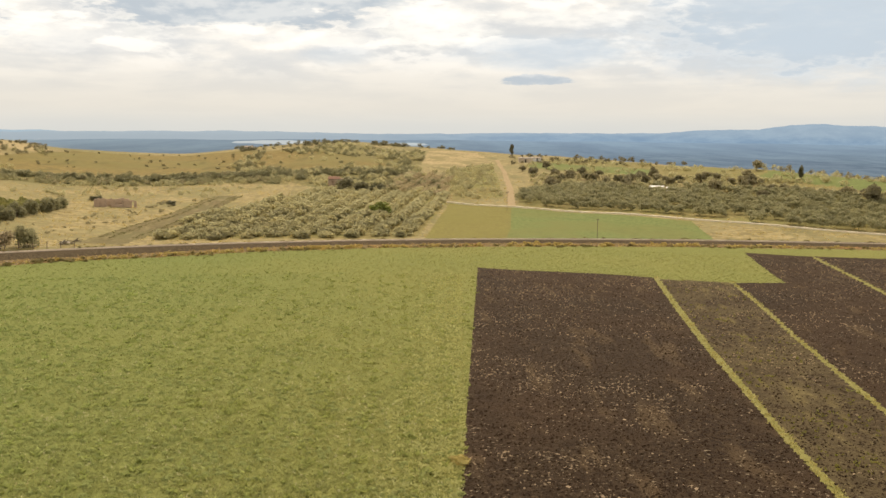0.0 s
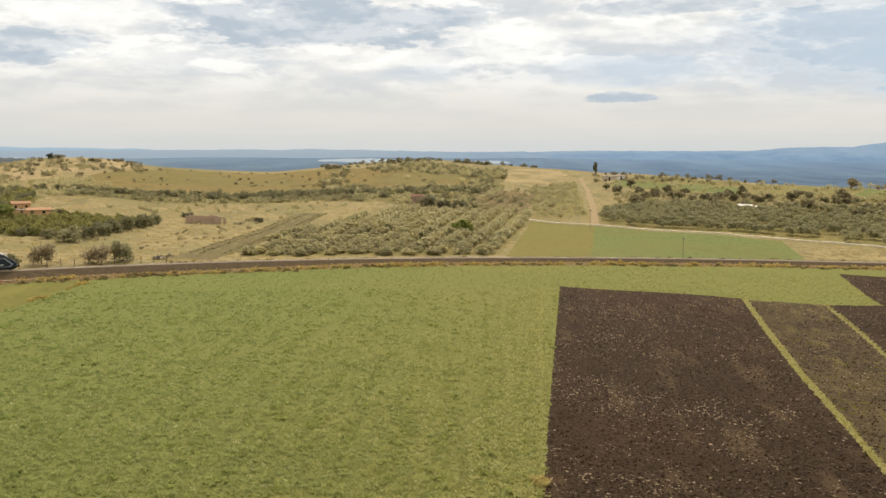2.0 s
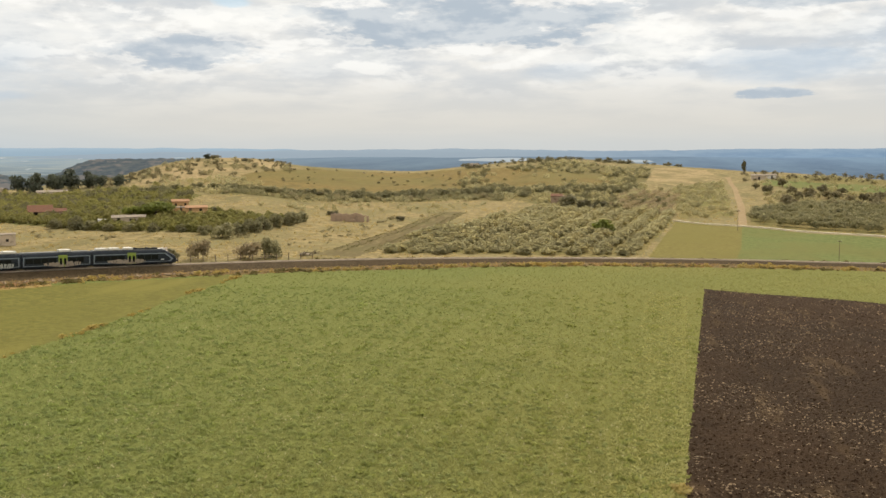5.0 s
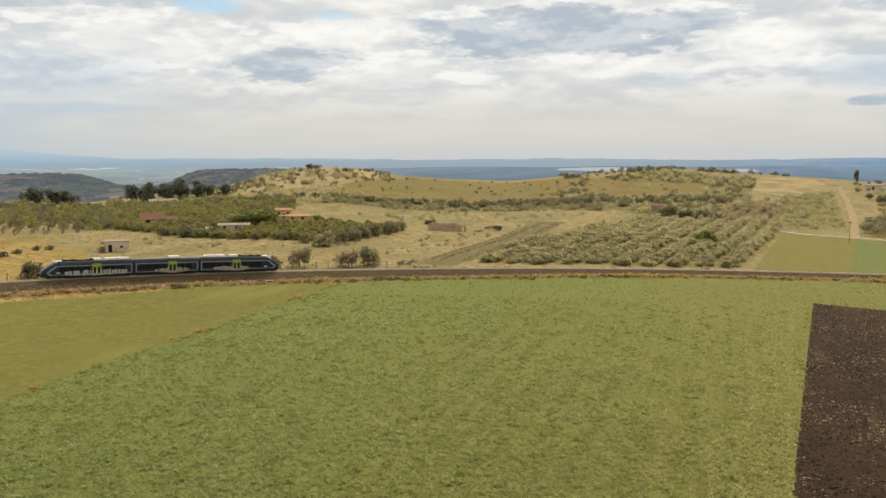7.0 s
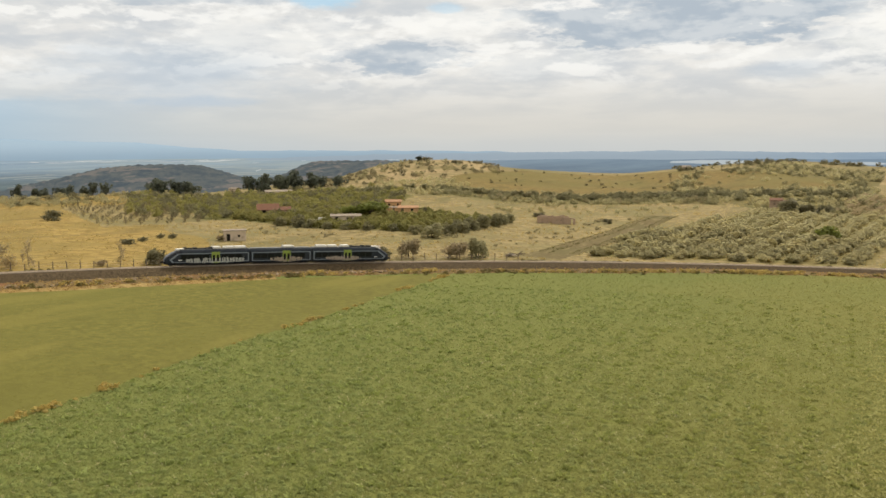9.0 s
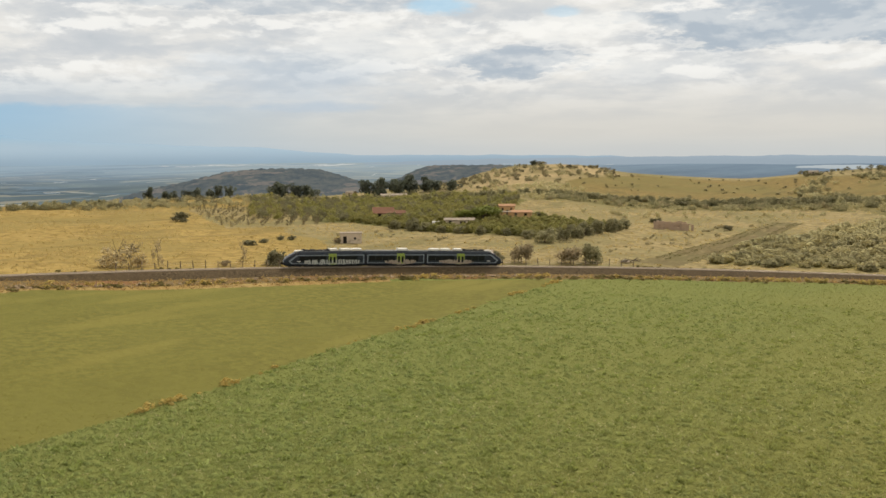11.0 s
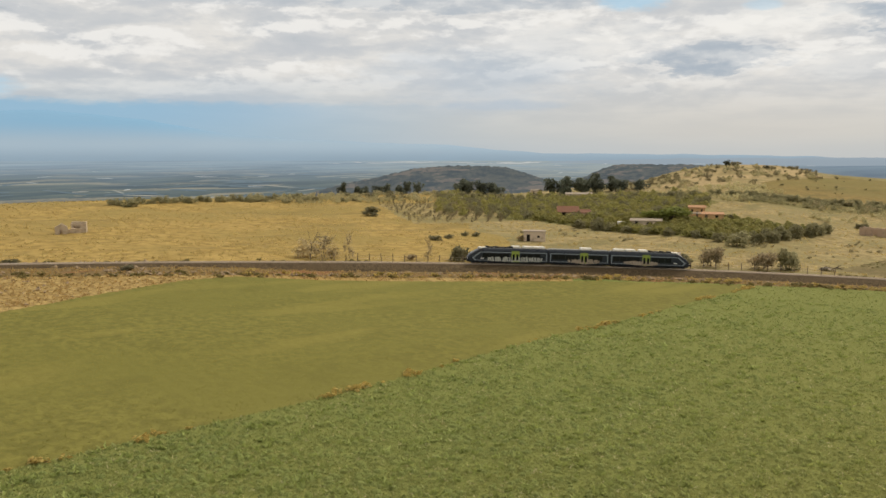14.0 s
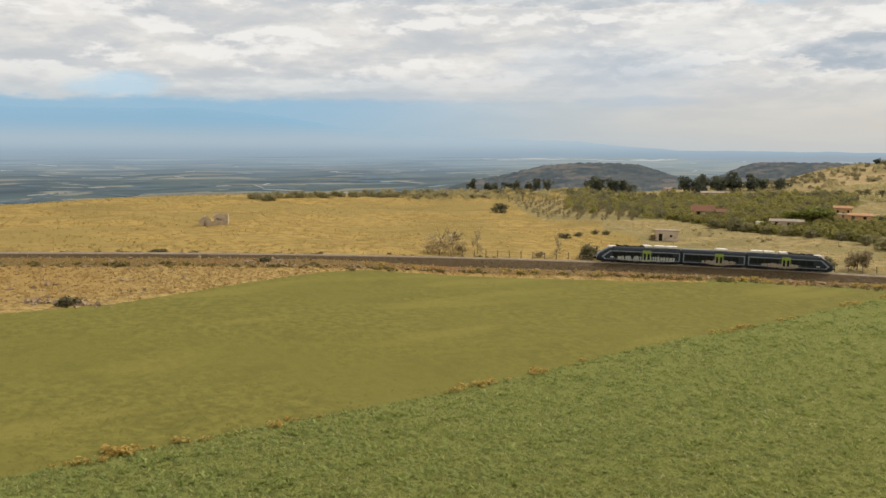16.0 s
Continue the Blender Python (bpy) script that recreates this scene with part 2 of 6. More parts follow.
SAND = earth("bare_sandy_hill", (0.24, 0.18, 0.085), (0.42, 0.315, 0.16), (0.19, 0.155, 0.065), 0.045, 0.5, 0.5)
ORCHARD = earth("orchard_floor", (0.095, 0.088, 0.027), (0.18, 0.155, 0.052), (0.12, 0.115, 0.036), 0.03, 0.7, 0.6)
DRYING = earth("drying_yellow_crop", (0.15, 0.125, 0.036), (0.205, 0.172, 0.05), (0.175, 0.15, 0.042), 0.03, 0.8, 0.4)
HEATH = earth("scrubby_slope", (0.11, 0.095, 0.035), (0.22, 0.175, 0.07), (0.15, 0.135, 0.05), 0.025, 0.6, 0.7)
GRASS_LEAF = leafy("crop_blades", (0.315, 0.31, 0.098), (0.41, 0.40, 0.14), (0.385, 0.36, 0.115), drift=OFF_SUN_TINT)
DRY_LEAF = leafy("dry_blades", (0.38, 0.285, 0.105), (0.54, 0.415, 0.17), (0.46, 0.355, 0.135), 0.2, 0.75)
YELLOW_LEAF = leafy("yellowed_weeds", (0.50, 0.355, 0.095), (0.70, 0.53, 0.165), (0.50, 0.41, 0.14))
OLIVE_LEAF = leafy("olive_foliage", (0.35, 0.315, 0.165), (0.50, 0.45, 0.25), (0.47, 0.405, 0.20), 0.15, 0.72)
DARK_LEAF = leafy("dark_foliage", (0.112, 0.104, 0.054), (0.225, 0.20, 0.108), (0.19, 0.165, 0.085))
HEDGE_LEAF = leafy("grey_green_foliage", (0.19, 0.175, 0.09), (0.34, 0.31, 0.165), (0.28, 0.25, 0.125), 0.22, 0.55)
ORCHARD_LEAF = leafy("orchard_foliage", (0.17, 0.165, 0.05), (0.32, 0.29, 0.09), (0.29, 0.25, 0.08), 0.2, 0.5)
BRIGHT_LEAF = leafy("fresh_green_foliage", (0.12, 0.14, 0.028), (0.24, 0.26, 0.055), (0.19, 0.20, 0.045))
BROWN_LEAF = leafy("withered_foliage", (0.24, 0.19, 0.105), (0.42, 0.34, 0.205), (0.35, 0.28, 0.155), 0.2, 0.65)
BARK = plain("grey_bark", (0.12, 0.09, 0.065), 0.9)
BALLAST = earth("rusty_ballast", (0.042, 0.030, 0.016), (0.138, 0.100, 0.057), (0.092, 0.065, 0.036), 0.1, 2.4, 1.0, fleck=((0.24, 0.18, 0.12), 2.0, 0.4))
CONCRETE = plain("pale_concrete", (0.42, 0.39, 0.35), 0.85)
RAIL_STEEL = plain("worn_rail_steel", (0.60, 0.48, 0.36), 0.45, 0.3)
STONE = plain("rubble_stone_wall", (0.43, 0.31, 0.21), 0.95, wear=0.6, scale=0.9, bump=0.8)
PALE_STONE = plain("pale_plaster", (0.58, 0.47, 0.345), 0.9, wear=0.5, scale=0.6, bump=0.4)
ORANGE_WALL = plain("orange_rendered_wall", (0.60, 0.37, 0.175), 0.85, wear=0.3)
ROOF_TILE = plain("terracotta_roof", (0.44, 0.25, 0.135), 0.9, spec=0.1, wear=0.5, scale=2.0, bump=0.6)
RED_ROOF = plain("rust_red_roof", (0.20, 0.10, 0.062), 0.9, wear=0.8, spec=0.05)
GREY_ROOF = plain("pale_sheet_roof", (0.33, 0.27, 0.205), 0.8, wear=0.6, spec=0.1)
WHITEWASH = plain("weathered_white_paint", (0.74, 0.70, 0.63), 0.85, wear=0.4, spec=0.1)
KERB = plain("dusty_pale_kerb", (0.74, 0.64, 0.48), 0.9, wear=0.35, spec=0.05)
RUBBLE = plain("sunlit_rubble_wall", (0.50, 0.40, 0.28), 0.95, wear=0.5, scale=0.9, bump=0.8)
# near-black, painted in for the unlit inside of doors and windows
SHADE = plain("painted_inner_shade", (0.02, 0.017, 0.015), 0.9)
WOOD = plain("grey_weathered_wood", (0.16, 0.12, 0.085), 0.9)
ROCK = plain("field_stone", (0.31, 0.225, 0.135), 0.95, wear=0.6, bump=0.6)

# ---- lie of the land: azimuth (degrees, left of +Y positive) and distance from the hovering camera's plumb line ----
EYE_Z = 30.0
RIM = np.array([(-180, 420, 3), (-90, 420, 5), (-60, 420, 6), (-26, 430, 6.8), (-19.5, 480, 8.6), (-13, 560, 7.4), (-7.7, 640, 8.9), (-4, 660, 9.5),
                (-0.5, 680, 12.3), (3, 700, 14.6), (6.5, 720, 17.4), (9.2, 720, 15.3), (12.2, 700, 12.4), (15.7, 680, 7.7), (19.8, 660, 10.6), (23.4, 640, 13.6),
                (25.5, 620, 19.7), (29.3, 610, 20.8), (31.9, 590, 16.1), (34, 560, 9), (38.5, 520, 7.3), (42, 500, 4.2), (45.4, 480, 5.7),
                (52.5, 430, 6.7), (65, 350, 9.8), (75, 330, 10), (81, 320, 9.1), (110, 320, 8), (180, 420, 3)], dtype=float)
_A = np.arange(-180, 180.5, 0.5)


def _smooth(v, n):
    k = np.hanning(n + 2)[1:-1]
    return np.convolve(np.pad(v, n, mode="edge"), k / k.sum(), mode="same")[n:-n]


RIM_R = _smooth(np.interp(_A, RIM[:, 0], RIM[:, 1]), 9)
RIM_Z = _smooth(np.interp(_A, RIM[:, 0], RIM[:, 2]), 7)
RAIL_EL = (0.0168, -0.1843, 0.2546, -0.8156, 0.7419, 7.2158)


def rail_z(a):
    """Height of the railway formation, climbing gently to the left."""
    b = np.clip(np.asarray(a, float), -60, 110) + 2
    return np.where(b < 0, -2.3 + 0.05 * b, -2.3 + 0.11 * b + 0.0005 * np.minimum(b, 54) ** 2)


def rail_r(a):
    """Distance of the railway's middle line."""
    a = np.clip(np.asarray(a, float), -45, 100)
    return (EYE_Z - rail_z(a)) / np.tan(np.radians(np.polyval(RAIL_EL, a / 50)))


def height(x, y):
    """Ground height at a place (arrays or numbers)."""
    x, y = np.asarray(x, float), np.asarray(y, float)
    r, a = np.hypot(x, y), np.degrees(np.arctan2(-x, y))
    rt, zt = rail_r(a), rail_z(a)
    side = np.clip((np.abs(a - 25) - 75) / 40, 0, 1)
    zt = zt * (1 - side)
    re, ze = np.interp(a, _A, RIM_R), np.interp(a, _A, RIM_Z)
    drop = 1.1 - 0.8 * np.clip((a - 54) / 8, 0, 1) - 0.4 * np.clip((20 - a) / 10, 0, 1)
    near = (zt - drop) * np.minimum(r / rt, 1) ** 1.5
    u = np.clip((r - rt) / np.maximum(re - rt, 40), 0, 1)
    far = zt - 0.7 + (ze - zt + 0.7) * u ** 1.3
    w = np.clip((r - rt + 4) / 8, 0, 1)
    z = near * (1 - w) + far * w
    d = np.clip((r - re) / 330, 0, 3)
    z = z - 75 * d * d * (d < 1) - (d >= 1) * (75 + 90 * (d - 1))
    lumps = 0.35 * np.sin(x / 23 + 1.3) * np.sin(y / 31) + 0.2 * np.sin(x / 9 - y / 13)
    return z + lumps * np.clip((np.abs(r - rt) - 10) / 60, 0, 1) * np.clip(r / 120, 0, 1)


def mesh_of(name, verts, faces, mats, index=None, smooth=False):
    """A mesh from arrays: verts (n, 3), faces (m, k)."""
    verts, faces = np.asarray(verts, np.float32), np.asarray(faces, np.int32)
    me = bpy.data.meshes.new(name)
    k = faces.shape[1]
    me.vertices.add(len(verts))
    me.vertices.foreach_set("co", verts.ravel())
    me.loops.add(faces.size)
    me.loops.foreach_set("vertex_index", faces.ravel())
    me.polygons.add(len(faces))
    me.polygons.foreach_set("loop_start", np.arange(0, faces.size, k, dtype=np.int32))
    me.polygons.foreach_set("loop_total", np.full(len(faces), k, dtype=np.int32))
    if index is not None:
        me.polygons.foreach_set("material_index", np.asarray(index, np.int32))
    me.polygons.foreach_set("use_smooth", np.full(len(faces), smooth))
    for m in mats if isinstance(mats, (list, tuple)) else [mats]:
        me.materials.append(m)
    me.update(calc_edges=True)
    return me


def part(name, bm, material, parent, label=""):
    """Link a bmesh as one mesh object under a thing or under a part."""
    me = bpy.data.meshes.new(name)
    bm.normal_update()
    bm.to_mesh(me)
    bm.free()
    me.materials.append(material)
    ob = new(name, me)
    ob.parent = parent
    return tagged(ob, label) if label else ob


def inside(poly, x, y):
    """Which places lie in a polygon."""
    hit = np.zeros(np.shape(x), bool)
    for (x0, y0), (x1, y1) in zip(poly, poly[1:] + poly[:1]):
        if y0 != y1:
            hit ^= ((y0 > y) != (y1 > y)) & (x < (x1 - x0) * (y - y0) / (y1 - y0) + x0)
    return hit


def polar(a, r):
    a = np.radians(a)
    return -np.sin(a) * r, np.cos(a) * r


# ---- field plan (metres east and north of the camera's plumb line) ----
PLOUGH_A = [(8, 203.8), (46.2, 191.1), (37.9, 124), (34.9, 90), (33.7, 72), (32.5, 40), (0.3, 40), (1.6, 70.5), (3.8, 118)]
STRIP_A = [(45.6, 192), (46.8, 192), (38.4, 124), (35.3, 90), (34.1, 72), (32.9, 40), (32.0, 40), (33.2, 72), (34.4, 90), (37.3, 124)]
PLOUGH_B = [(46.2, 190), (61.5, 187.3), (53.2, 133), (49.2, 95.5), (43.4, 45), (32.5, 40), (33.7, 72), (37.9, 124)]
STRIP_B = [(61.0, 187.5), (61.9, 187.5), (53.6, 133), (49.6, 95.5), (43.7, 45), (43.0, 45), (48.8, 95.5), (52.8, 133)]
PLOUGH_C = [(61.5, 187), (72.2, 186.5), (81.6, 240.5), (98.0, 234.5), (87.2, 174), (74, 110), (50, 45), (43.4, 45), (49.2, 95.5), (53.2, 133)]
STRIP_C = [(97.4, 235.5), (98.6, 235.5), (87.4, 174), (75.3, 110), (74.3, 110), (86.3, 174)]
PLOUGH_D = [(98.0, 234.7), (150, 222), (150, 110), (74.8, 110), (87, 174)]
YELLOW = [(-93.3, 182.5), (-87.7, 121.1), (-85.6, 91.1), (-81.8, 44.2), (-80.5, 12.8), (-80, -40), (-150, -40), (-142.3, 22.2), (-142.9, 38.4), (-150.5, 60.8),
          (-155.5, 80), (-156, 92), (-141, 113.1), (-118.5, 156.3), (-94, 185.2)]
WEDGE = [(-5.5, 257), (2.6, 361.5), (26.4, 348.5), (86.3, 311), (82.4, 271.8), (78, 262), (30, 256)]
FIELD_FAR = [(52, 545), (58, 590), (122, 515), (112, 484)]
FIELD_RIM = [(150, 430), (178, 366), (215, 375), (165, 452)]
WEDGE_DRY = [(-5.5, 257), (2.6, 361.5), (26.4, 348.5), (22, 290), (18, 258)]
PARCHED = [(87.6, 311), (150, 275), (150, 250), (80, 262), (82, 272)]
LANE = [(25.2, 349), (29.6, 420), (33.4, 513), (34.2, 600), (36.8, 600), (36.0, 512), (32.6, 418), (28.4, 349)]
GROVE_A = [(-76, 236), (-79, 278.2), (-71, 333.8), (-51.5, 385), (1.3, 385.5), (1.6, 361), (-7.5, 263.4), (-21.5, 256), (-51.4, 246)]
GROVE_C = [(42, 425), (50, 505), (112, 478), (165, 405), (140, 380), (92, 416)]
GROVE_B = [(33, 402), (60, 436), (98, 420), (135, 382), (200, 340), (195, 256), (172, 267), (141, 286), (117, 300.5), (90, 318.5), (58, 337.5), (30, 353.5)]
ORCHARD_A = [(-260.6, 283.4), (-288.8, 365.7), (-213.5, 354.1), (-175, 300), (-146, 296), (-131.4, 303), (-130.7, 245), (-163.1, 242), (-208.8, 252)]
YOUNG = [(-301.8, 248.6), (-298.3, 309.0), (-217.7, 242.6), (-229.2, 205.0)]
SCRUB = [(-122.4, 506.4), (-130.6, 604.0), (-77.9, 690), (-13.5, 640), (-14.4, 510.8), (1.3, 385.5), (-51.5, 390.1)]
LANESIDE = [(1.6, 521.5), (31, 573.1), (26, 386.1), (3.6, 369.0)]
HILL = [(-275.9, 409.8), (-301.5, 484.9), (-300, 540), (-264.6, 580), (-232, 570), (-223.7, 440), (-250.9, 395)]
VINES = [(-241.9, 585), (-171.4, 650), (-98.2, 640), (-43.1, 561.9), (-108.9, 485.9), (-205, 400), (-225, 445)]
SANDY = [(-13.8, 549.8), (-10.6, 671.4), (24.4, 650.5), (33, 593.5), (4.9, 523.5)]
FARMTRACK = [(-92.5, 224), (-91.3, 290), (-90.7, 362), (-80.3, 356), (-80.5, 290), (-80.8, 224)]
OCHRE_BAND = [(-125.7, 626.8), (-58.7, 575), (-34.5, 564.5), (-31.7, 519.3), (-62.7, 492), (-104.4, 488.6)]
BACKGROVE = [(-258.8, 243.7), (-342.2, 322.9), (-298.5, 375), (-253.2, 390), (-191.2, 343.3), (-185.1, 301.1), (-201.9, 264.2)]
MIDHEDGE = [(-199.5, 380), (-91.9, 488), (-71.5, 413.4), (-104.0, 415.7), (-187.4, 352)]
RIGHTTREES = [(45, 552), (102.6, 473.0), (178.5, 361.9), (200, 330), (230, 383), (159.8, 480), (83.3, 630)]
ZONES = ((STRAW, None), (CROP, None), (YOUNG_CROP, YELLOW), (SOIL, None), (WEEDY_SOIL, PLOUGH_B), (MARGIN, None), (VERGE, None), (GOLD, None), (ROAD, LANE), (MEADOW, WEDGE),
         (OCHRE, VINES), (ROUGH, None), (GROVE, None), (DARKEARTH, FARMTRACK), (SAND, SANDY), (ORCHARD, None), (HEATH, None), (DRYING, WEDGE_DRY))
ZONE_MATS = [z[0] for z in ZONES]


def wob(x, y, s, seed=0.0):
    """Cheap smooth unevenness, about -1 to 1."""
    return (np.sin(x / s + 1.7 * np.sin(y / s * 0.7 + seed)) + np.sin(y / s * 1.3 + 1.3 * np.sin(x / s * 0.9 - seed))) * 0.5


def zone(x, y):
    """Which kind of ground lies at a place: index into ZONES."""
    r, a = np.hypot(x, y), np.degrees(np.arctan2(-x, y))
    rt = rail_r(a)
    jx, jy = x, y
    near = r < rt
    k = np.where(near, 1, 0)
    k[near & inside(YELLOW, jx, jy)] = 2
    k[near & (a > 38) & (k == 1) & (jx < -93)] = 11
    for p in (PLOUGH_A, PLOUGH_C, PLOUGH_D):
        k[near & inside(p, jx, jy)] = 3
    k[near & inside(PLOUGH_B, jx, jy)] = 4
    for p in (STRIP_A, STRIP_B, STRIP_C):
        k[near & inside(p, jx, jy)] = 5
    k[near & (rt - r < 12.5 + 1.5 * wob(x, y, 6.0)) & (a > -40) & (a < 110)] = 6
    far = ~near
    k[far & (a > 44 + 2 * wob(x, y, 20))] = 7
    for p, i in ((SCRUB, 16), (HILL, 14), (BACKGROVE, 15), (MIDHEDGE, 16), (RIGHTTREES, 12), (LANESIDE, 12), (VINES, 10), (OCHRE_BAND, 10), (GROVE_A, 12), (GROVE_B, 12), (ORCHARD_A, 15), (YOUNG, 0),
                 (SANDY, 14), (PARCHED, 0), (FIELD_FAR, 9), (FIELD_RIM, 9), (WEDGE, 9), (WEDGE_DRY, 17), (FARMTRACK, 13), (LANE, 8)):
        k[far & inside(p, jx, jy)] = i
    k[far & (r - rt < 5)] = 6
    return k


def snap(x, y, r):
    """Draw the sheet's nearby points onto the field boundaries, so that these run clean."""
    x, y = x.copy(), y.copy()
    for poly in (PLOUGH_A, PLOUGH_C, PLOUGH_D, STRIP_A, STRIP_B, STRIP_C, YELLOW, WEDGE, LANE, FARMTRACK, WEDGE_DRY, SANDY):
        for (x0, y0), (x1, y1) in zip(poly, poly[1:] + poly[:1]):
            ln = math.hypot(x1 - x0, y1 - y0)
            ux, uy = (x1 - x0) / ln, (y1 - y0) / ln
            off = (x - x0) * uy - (y - y0) * ux
            run = (x - x0) * ux + (y - y0) * uy
            nr = np.abs(uy * x - ux * y) / r
            k = (np.abs(off) < 0.48 * r * np.maximum(0.0035 * np.sqrt(np.maximum(1 - nr * nr, 0)), 0.0062 * nr)) & (run > 0) & (run < ln)
            x[k] -= off[k] * uy
            y[k] += off[k] * ux
    return x, y


def build_ground():
    az = np.concatenate([np.arange(-180, -42, 6.0), np.arange(-42, 100, 0.2), np.arange(100, 180, 6.0)])
    rr = np.concatenate([[0.02, 3, 10, 20, 30, 38], 45 * np.exp(np.arange(0, 340) * 0.00622)])
    rr = np.concatenate([rr, rr[-1] * np.exp(np.arange(1, 133) * 0.009)])
    A, Rr = np.meshgrid(az, rr, indexing="ij")
    x, y = polar(A, Rr)
    x, y = snap(x, y, Rr)
    x[:, 0], y[:, 0] = 0.7, 0.4
    z = height(x, y)
    n, m = A.shape
    ids = np.arange(n * m).reshape(n, m)
    nxt = np.roll(ids, -1, axis=0)
    f = np.stack([ids[:, :-1], ids[:, 1:], nxt[:, 1:], nxt[:, :-1]], -1).reshape(-1, 4)[:, ::-1]
    v = np.stack([x, y, z], -1).reshape(-1, 3)
    c = v[f].mean(1)
    me = mesh_of("ground", v, f, ZONE_MATS, zone(c[:, 0], c[:, 1]), True)
    tagged(new("ground", me), "farmland of green crops, dark ploughed soil and dry golden grass", "ground", kind="structure")


build_ground()


# ---- the distance, kilometres off: a plain, wooded ranges and a lake, their haze painted in ----


# Far land: haze painted into the colour, most brightness given off as glow.
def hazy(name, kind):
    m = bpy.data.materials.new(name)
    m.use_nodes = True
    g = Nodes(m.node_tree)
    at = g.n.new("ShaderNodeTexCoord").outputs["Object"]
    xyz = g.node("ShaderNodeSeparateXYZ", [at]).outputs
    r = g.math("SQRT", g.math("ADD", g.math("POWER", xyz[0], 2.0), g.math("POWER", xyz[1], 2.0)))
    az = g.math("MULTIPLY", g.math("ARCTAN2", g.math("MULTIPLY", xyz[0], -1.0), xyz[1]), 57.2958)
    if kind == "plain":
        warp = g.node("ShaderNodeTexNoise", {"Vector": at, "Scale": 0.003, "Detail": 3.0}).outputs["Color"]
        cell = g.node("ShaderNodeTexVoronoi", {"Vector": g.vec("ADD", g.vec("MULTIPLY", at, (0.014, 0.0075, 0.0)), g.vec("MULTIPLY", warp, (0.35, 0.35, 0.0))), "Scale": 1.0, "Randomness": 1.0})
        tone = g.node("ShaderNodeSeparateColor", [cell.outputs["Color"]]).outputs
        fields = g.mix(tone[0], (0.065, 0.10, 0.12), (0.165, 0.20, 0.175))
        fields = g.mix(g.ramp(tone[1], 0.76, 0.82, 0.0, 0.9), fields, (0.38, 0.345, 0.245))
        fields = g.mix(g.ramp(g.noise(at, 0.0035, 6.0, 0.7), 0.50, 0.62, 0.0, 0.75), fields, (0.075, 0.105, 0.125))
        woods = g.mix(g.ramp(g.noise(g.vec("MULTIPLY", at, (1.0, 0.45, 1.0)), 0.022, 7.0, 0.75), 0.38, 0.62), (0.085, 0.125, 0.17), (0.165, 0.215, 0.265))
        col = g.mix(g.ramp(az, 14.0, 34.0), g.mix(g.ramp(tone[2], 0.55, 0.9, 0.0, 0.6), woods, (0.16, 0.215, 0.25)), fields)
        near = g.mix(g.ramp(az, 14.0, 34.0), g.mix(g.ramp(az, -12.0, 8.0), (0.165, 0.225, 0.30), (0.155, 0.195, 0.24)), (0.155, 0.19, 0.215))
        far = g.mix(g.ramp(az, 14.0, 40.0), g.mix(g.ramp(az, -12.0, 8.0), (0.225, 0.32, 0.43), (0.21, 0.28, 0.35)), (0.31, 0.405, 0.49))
        # aerial haze painted over the fields and woods, thicker with distance
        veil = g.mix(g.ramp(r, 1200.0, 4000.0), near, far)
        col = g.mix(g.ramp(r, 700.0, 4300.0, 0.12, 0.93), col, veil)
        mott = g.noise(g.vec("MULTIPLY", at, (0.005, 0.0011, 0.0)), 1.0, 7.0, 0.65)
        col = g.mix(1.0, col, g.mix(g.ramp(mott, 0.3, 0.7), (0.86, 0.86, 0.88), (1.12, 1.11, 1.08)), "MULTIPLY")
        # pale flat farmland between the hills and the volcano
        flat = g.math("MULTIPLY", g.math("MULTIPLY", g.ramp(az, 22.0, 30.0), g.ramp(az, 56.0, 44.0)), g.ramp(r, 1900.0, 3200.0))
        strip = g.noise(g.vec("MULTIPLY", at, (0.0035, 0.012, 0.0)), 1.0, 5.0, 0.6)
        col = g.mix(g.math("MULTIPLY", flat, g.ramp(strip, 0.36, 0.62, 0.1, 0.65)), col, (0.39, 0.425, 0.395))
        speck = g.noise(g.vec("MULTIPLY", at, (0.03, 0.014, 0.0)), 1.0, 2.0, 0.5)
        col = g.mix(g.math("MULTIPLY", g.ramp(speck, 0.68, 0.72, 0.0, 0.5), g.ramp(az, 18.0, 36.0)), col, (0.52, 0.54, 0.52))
    elif kind == "hill":
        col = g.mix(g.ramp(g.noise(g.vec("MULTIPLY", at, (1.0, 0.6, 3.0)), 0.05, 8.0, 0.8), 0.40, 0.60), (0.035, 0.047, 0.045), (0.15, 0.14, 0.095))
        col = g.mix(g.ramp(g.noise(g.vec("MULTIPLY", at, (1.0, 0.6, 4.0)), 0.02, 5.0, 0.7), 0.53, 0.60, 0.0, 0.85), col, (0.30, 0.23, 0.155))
        # haze painted evenly over woods and bare patches
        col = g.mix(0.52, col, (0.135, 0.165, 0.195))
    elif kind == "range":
        # haze painted in as blue, paler to the west and near the crest
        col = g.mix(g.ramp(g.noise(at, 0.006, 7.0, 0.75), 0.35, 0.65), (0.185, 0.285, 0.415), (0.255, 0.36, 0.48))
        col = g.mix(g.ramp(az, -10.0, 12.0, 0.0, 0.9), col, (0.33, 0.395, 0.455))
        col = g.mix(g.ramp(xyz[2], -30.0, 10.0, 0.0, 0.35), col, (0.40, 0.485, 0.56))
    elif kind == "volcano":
        # haze painted up the slope, so that the crest nears the sky's colour
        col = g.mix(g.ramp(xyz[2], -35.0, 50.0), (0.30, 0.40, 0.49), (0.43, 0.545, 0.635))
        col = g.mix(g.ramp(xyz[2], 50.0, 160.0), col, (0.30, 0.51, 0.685))
